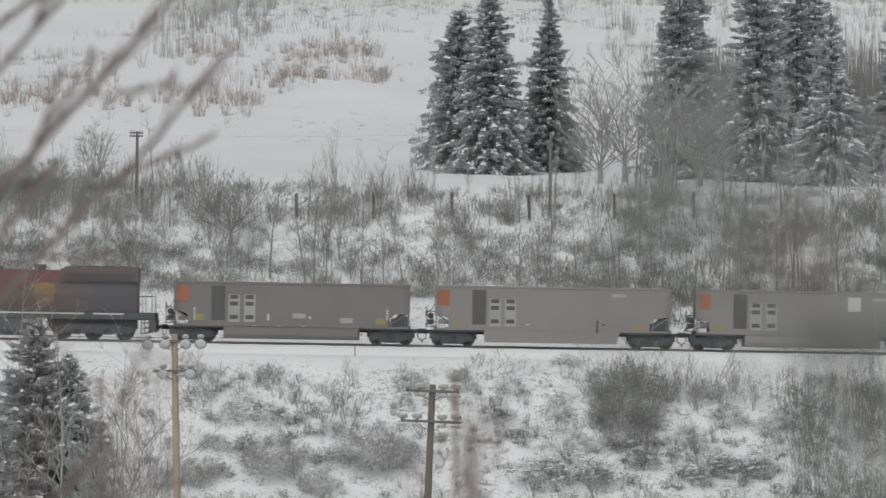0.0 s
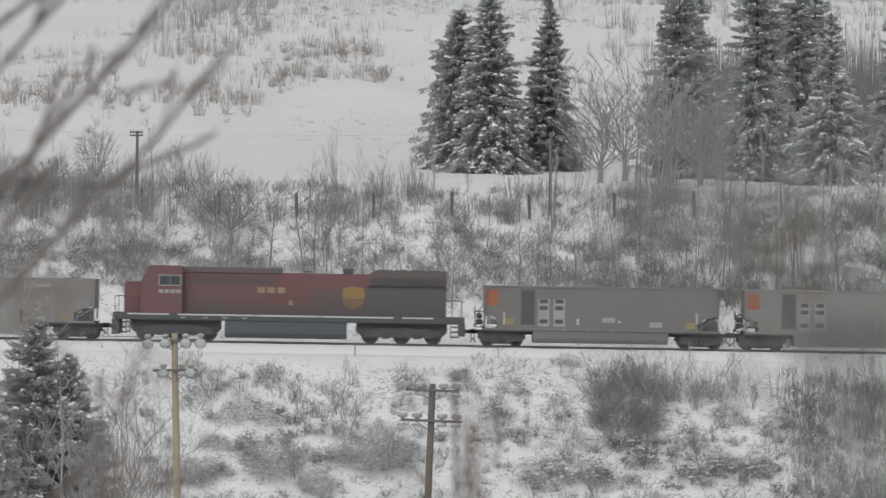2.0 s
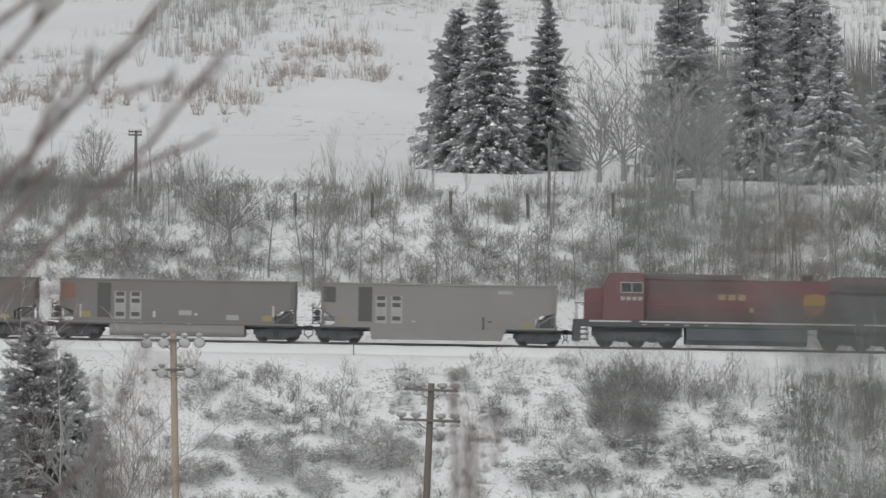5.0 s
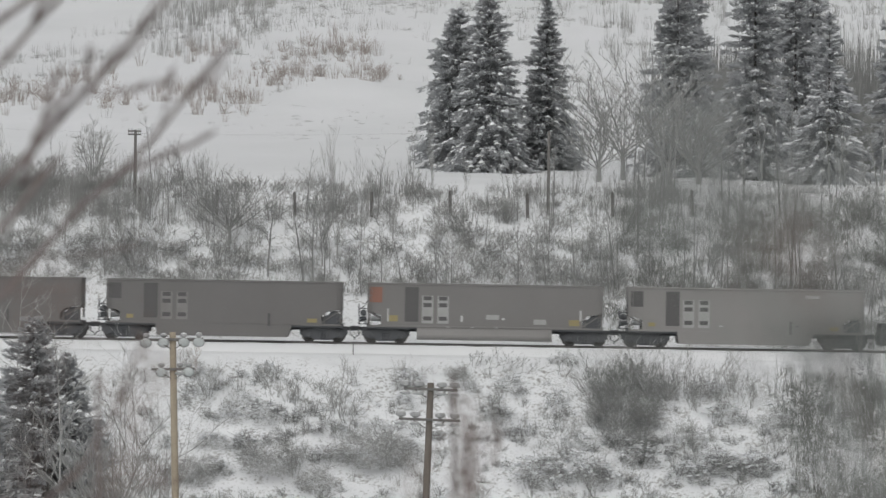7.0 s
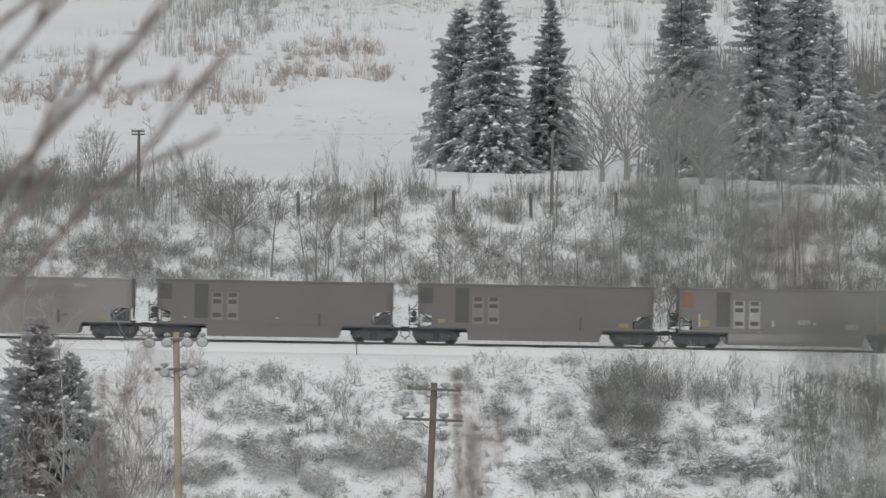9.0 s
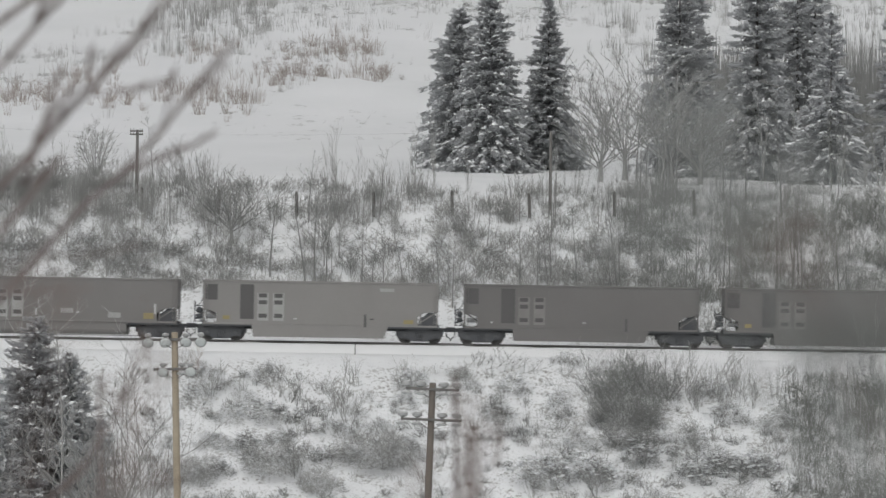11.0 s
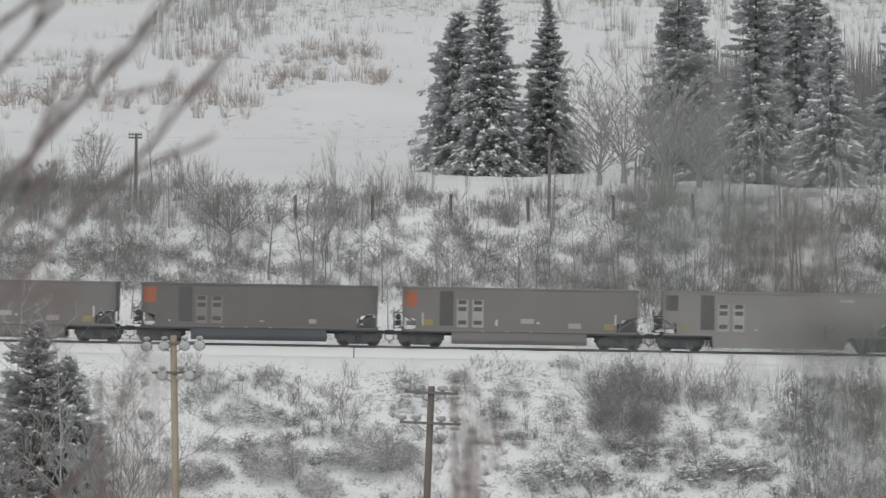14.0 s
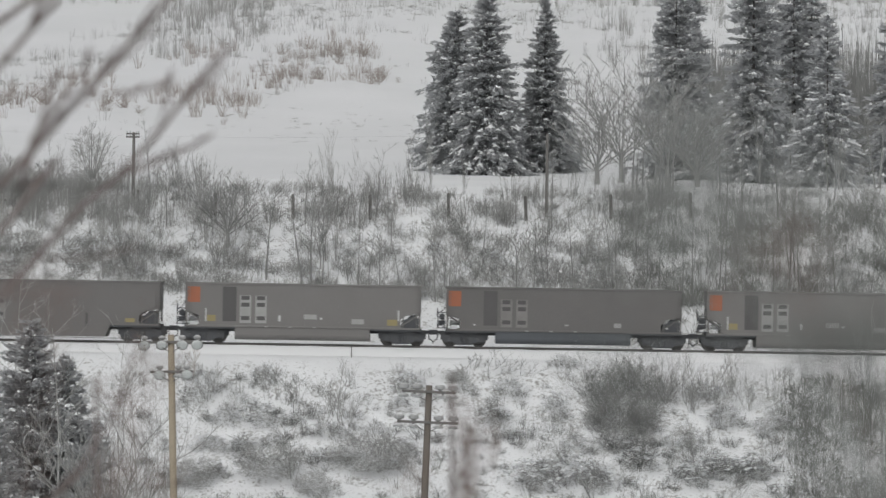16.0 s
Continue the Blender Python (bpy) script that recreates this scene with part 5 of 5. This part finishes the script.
def line_pole(x, y, h, arms, label):
    base = ground_height(x, y)
    pole = thing("utility_pole", label, "utility pole", "line poles", at=pose(x, y, base, 0, 0.6, 0))
    part("shaft", Buf().turned([(0.13, -0.5), (0.12, 0), (0.095, h)], 10), M["pole_grey"], pole, smooth=True)
    for drop in arms:
        part("crossarm", Buf().box(-0.50, 0.40, -0.16, -0.08, h - drop - 0.05, h - drop + 0.05, 0.01), M["pole_grey"], pole)
        for px in (-0.45, -0.24, 0.20, 0.35):
            part("insulator", Buf().turned([(0.03, 0), (0.045, 0.05), (0.04, 0.12), (0.015, 0.14)], 8, "z", (px, -0.12, h - drop + 0.05)), M["lamp_glass"], pole)


line_pole(-20.85, 273.0, 4.80, (0.10, 0.32), "grey wooden line pole with a short crossarm")
line_pole(7.25, 272.0, 5.6, (), "plain grey wooden line pole")
for k, x in enumerate((-20.4, -15.2, -9.9, -4.7, 0.6, 5.85, 11.6, 17.0)):
    post = Buf().turned([(0.11, -0.5), (0.11, 1.5), (0.09, 1.62), (0.02, 1.64)], 9)
    y = 271.7
    ob = part("fence_post", post, M["pole_grey"], at=pose(x, y, ground_height(x, y), rnd.uniform(-2, 2), rnd.uniform(-3, 3), 40 * k))
    tagged(ob, "weathered grey wooden fence post at the field edge", "fence post", "fence posts")


def cable(pts, radius, label):
    b = Buf()
    line = []
    for a, c in itertools.pairwise(pts):
        a, c = Vector(a), Vector(c)
        span = (c - a).length
        for k in range(13):
            q = k / 12
            line.append(a.lerp(c, q) + Vector((0, 0, -0.008 * span * 4 * q * (1 - q))))
    b.tube(line, [radius] * len(line), 5)
    tagged(part("cable", b, M["steel_dark"], smooth=True), label, "cable")


cable([(-58, 274, 16.0), (-20.9, 272.9, 13.75), (7.3, 271.9, 14.0), (40, 270, 12.8)], 0.003, "thin dark wire between the line poles")
cable([(-45, 190, 3.2), (-12.7, 186.8, 1.86)], 0.014, "thin dark cable to the floodlight pole")

# a marker stake, broken branches at the shoulder
stake = Buf().box(-0.03, 0.03, -0.03, 0.03, -0.4, 0.75, 0.008)
tagged(part("marker_stake", stake, M["pole_grey"], at=pose(-5.42, 246.6, ground_height(-5.42, 246.6), 0, 1, 0)), "thin weathered stake beside the line", "stake")
for k, (x, y, a, length) in enumerate([(2.6, 244.6, 8, 3.4), (3.4, 244.3, -14, 2.6), (4.6, 244.1, 4, 2.8), (1.6, 245.0, 35, 1.6), (2.1, 245.1, 60, 1.4), (18.6, 238.0, -20, 2.6)]):
    r = random.Random(400 + k)
    b = Buf()
    for s in range(3):
        twiggy(b, (0.3 * s, 0.1 * s, 0.04), (math.cos(radians(a)) * (1 - 0.9 * (s % 2)), -0.2, 0.10 + 0.3 * s if a < 30 else 0.9), length * (0.6 - 0.13 * s), 0.014, r, 2, 6, 0.55, 4)
    tagged(part("fallen_branch", b, M["twig_dark"], at=pose(x, y, ground_height(x, y))), "broken dark branch lying in the snow", "branch", "fallen branches")


# ------------------------------------------------------------------ near the camera
def near_tree():
    """A bare tree beside the camera, whose twigs reach into the view."""
    r = random.Random(77)
    x0, y0 = -1.75, 6.0
    base = ground_height(x0, y0)
    tree = thing("near_tree", "bare reddish brown tree close to the camera", "tree", at=pose(x0, y0, base))
    b = Buf()
    b.tube([(0, 0, -0.3), (0.04, 0, 1.2), (-0.02, 0.05, 3.0), (0.02, 0, 4.6)], [0.11, 0.09, 0.07, 0.03], 10)
    part("trunk", b, M["near_bark"], tree, smooth=True)
    z0 = base

    def limb(points, ra, rb, twigs, y=0.0):
        """Through a few places in the tree's own upright plane: metres across, and above the eye level of the camera."""
        b = Buf()
        pts = []
        n = len(points) - 1
        sway = 0.006 * min(1.0, (Vector(points[-1]) - Vector(points[0])).length / 1.2)
        for k in range(13):
            q = k / 12 * n
            i = min(int(q), n - 1)
            u = q - i
            p0, p1, p2, p3 = (Vector(points[min(max(j, 0), n)]) for j in (i - 1, i, i + 1, i + 2))
            p = 0.5 * (2 * p1 + (p2 - p0) * u + (2 * p0 - 5 * p1 + 4 * p2 - p3) * u * u + (3 * p1 - p0 - 3 * p2 + p3) * u ** 3)
            pts.append(Vector((p.x - x0 + 0.6 * sway * r.uniform(-1, 1), y + 3 * sway * r.uniform(-1, 1), p.y + sway * r.uniform(-1, 1) + 6.0 - z0)))
        b.tube(pts, [ra + (rb - ra) * k / 12 for k in range(13)], 6)
        for k in range(4, 12):
            p = pts[k]
            b.tube([p + Vector((-0.004, 0, -0.002)), p + Vector((0.002, 0, 0.004)), p + Vector((0.009, 0, 0.010))], [0.7 * rb, 1.45 * rb, 0.5 * rb], 5)
        for k, length, up in twigs:
            p = pts[k]
            d = (pts[k] - pts[k - 1]).normalized()
            d = (d + Vector((up * 0.4, r.uniform(-0.3, 0.3), up))).normalized()
            q = curve_points(p, d, length, 5, r, 0.13)
            b.tube(q, [0.0030, 0.0028, 0.0025, 0.0022, 0.0018, 0.0012], 5)
        part("limb", b, M["near_bark"], tree, smooth=True)

    limb([(-1.74, -1.15), (-0.663, 0.086), (-0.571, 0.195), (-0.413, 0.363), (-0.38, 0.41)], 0.0068, 0.0030, [(7, 0.13, 0.1), (8, 0.09, 0.9), (7, 0.07, 1.2), (10, 0.10, -0.6)])
    limb([(-1.74, -1.30), (-0.663, -0.063), (-0.487, 0.110), (-0.414, 0.202), (-0.316, 0.310)], 0.0064, 0.0028, [(6, 0.17, -0.45), (9, 0.12, -0.3), (10, 0.08, 0.8), (3, 0.16, -0.7)], 0.1)
    limb([(-1.74, -0.9), (-0.663, 0.248), (-0.60, 0.335), (-0.56, 0.40)], 0.0052, 0.0030, [(9, 0.06, 0.6)], -0.1)
    limb([(-1.74, -0.5), (-0.663, 0.345), (-0.61, 0.385), (-0.56, 0.42)], 0.0056, 0.0040, [], 0.05)
    limb([(-1.74, -1.2), (-0.664, 0.012), (-0.626, 0.094), (-0.585, 0.19), (-0.54, 0.24)], 0.0056, 0.0030, [(8, 0.07, 0.9)], -0.05)
    limb([(-1.74, -1.7), (-0.66, -0.45), (-0.578, -0.373), (-0.506, -0.270), (-0.490, -0.21)], 0.0050, 0.0020, [(9, 0.07, 0.3)], 0.15)
    limb([(-0.524, 0.230), (-0.464, 0.234), (-0.410, 0.246)], 0.0019, 0.0011, [(6, 0.03, 0.5)])
    limb([(-0.487, 0.110), (-0.404, 0.142), (-0.344, 0.174)], 0.0020, 0.0011, [(8, 0.03, 0.4)], 0.1)
    limb([(-0.600, 0.150), (-0.585, 0.215), (-0.568, 0.262)], 0.0018, 0.0010, [(9, 0.03, 0.6)], -0.05)
    limb([(-0.545, 0.215), (-0.530, 0.262), (-0.528, 0.300)], 0.0016, 0.0009, [(7, 0.03, 0.3)])
    limb([(-0.430, 0.180), (-0.415, 0.228), (-0.412, 0.270)], 0.0016, 0.0009, [(8, 0.03, 0.3)], 0.1)
    limb([(-0.380, 0.238), (-0.350, 0.250), (-0.330, 0.276)], 0.0016, 0.0009, [], 0.1)
    limb([(-0.610, -0.012), (-0.524, -0.011), (-0.460, 0.003)], 0.0018, 0.0010, [], 0.1)


near_tree()


def near_sapling(x0, y0, sprays, label, leaf=1.0):
    """A thin sapling right before the camera, with sparse withered leaves. sprays: across, above eye level, spread across, spread up, leaves, material."""
    r = random.Random(int(1000 * x0) + 5)
    base = ground_height(x0, y0)
    tree = thing("near_sapling", label, "sapling", "saplings by the camera", at=pose(x0, y0, base))
    eye = 6.0 - base
    part("stem", Buf().tube([(0, 0, -0.1), (0.01, 0, eye * 0.5), (0, 0, eye - 0.22)], [0.006, 0.005, 0.003], 6), M["near_bark"], tree, smooth=True)
    for sx, sz, wx, wz, n, mat in sprays:
        b = Buf()
        c = Vector((sx - x0, 0, sz + eye))
        root = Vector((0, 0, eye - 0.26 + 0.03 * r.random()))
        b.tube([root, root.lerp(c, 0.5) + Vector((0.01, 0, -0.012)), c, c + Vector((wx * 0.5, 0, wz))], [0.0012, 0.0010, 0.0007, 0.0004], 4)
        for _ in range(n):
            flake(b, c + Vector((r.gauss(0, wx), r.gauss(0, 0.05), r.gauss(0, wz))), leaf * r.uniform(0.0022, 0.0042), r)
        tagged(part("spray", b, M[mat], tree), kind="stuff")


# the pale sprays hold many extra flakes, added as a veil of haze
near_sapling(0.30, 2.2, [(0.186, 0.000, 0.015, 0.012, 210, "near_leaf"), (0.132, 0.040, 0.024, 0.026, 230, "near_frost_haze"), (0.160, 0.012, 0.026, 0.018, 230, "near_frost_haze"), (0.115, 0.010, 0.014, 0.014, 60, "near_frost_haze"), (0.170, 0.035, 0.03, 0.02, 170, "near_frost_haze"),
             (0.137, 0.066, 0.018, 0.020, 190, "near_frost_haze"), (0.205, 0.030, 0.026, 0.018, 160, "near_frost_haze"), (0.200, 0.022, 0.026, 0.022, 260, "near_frost_haze"), (0.235, -0.010, 0.014, 0.02, 90, "near_frost_haze"), (0.108, 0.016, 0.022, 0.018, 170, "near_frost_haze"), (0.150, 0.010, 0.030, 0.018, 200, "near_frost_haze"), (0.222, -0.051, 0.020, 0.008, 420, "near_needle"), (0.098, -0.070, 0.018, 0.017, 170, "near_needle"), (0.222, -0.102, 0.022, 0.022, 200, "near_frost_haze"), (0.235, 0.025, 0.012, 0.02, 30, "near_needle")],
             "thin sapling with withered leaves and pale haze flakes close to the camera")
near_sapling(-0.26, 2.2, [(-0.170, -0.122, 0.016, 0.010, 34, "near_leaf"), (-0.208, -0.030, 0.012, 0.014, 60, "near_leaf"), (-0.228, -0.022, 0.012, 0.012, 50, "near_leaf"), (-0.150, -0.062, 0.003, 0.010, 14, "near_leaf"), (-0.165, -0.085, 0.007, 0.012, 8, "near_leaf")],
             "thin sapling with few reddish leaves close to the camera")


near_sapling(0.02, 7.0, [(0.050, -0.350, 0.012, 0.038, 460, "near_leaf"), (0.044, -0.415, 0.017, 0.030, 460, "near_leaf"), (0.092, -0.340, 0.008, 0.028, 130, "near_leaf"), (-0.046, -0.410, 0.014, 0.026, 120, "near_leaf")],
             "thin sapling with brown withered leaves near the camera", 1.35)
near_sapling(-0.60, 7.0, [(-0.520, -0.180, 0.012, 0.030, 150, "near_leaf"), (-0.545, -0.27, 0.018, 0.030, 110, "near_leaf"), (-0.49, -0.40, 0.026, 0.022, 200, "near_leaf")],
             "thin sapling with few brown leaves near the camera", 1.35)


# ------------------------------------------------------------------ what moves
TRAVEL = [(0.0, 0.0), (4.0, 38.30), (8.0, 76.45), (12.0, 114.62), (16.0, 152.70)]


def travelled(t):
    for (t0, s0), (t1, s1) in itertools.pairwise(TRAVEL):
        if t <= t1:
            return s0 + (s1 - s0) * (t - t0) / (t1 - t0)
    return s1


def motions():
    steps = [k / 15 for k in range(241)]
    for vehicle, start in COUPLED:
        walk(vehicle, [(t, pose(start + s, TRACK, rail_z(start + s), 0, -TILT, 0)) for t, s in TRAVEL])
        for part_of in vehicle.children:
            for wheel in part_of.children:
                if wheel.name.startswith("wheelset"):
                    x, _, r = wheel.location
                    walk(wheel, [(t, pose(x, 0, r, 0, math.degrees(travelled(t) / r), 0)) for t in steps])


motions()
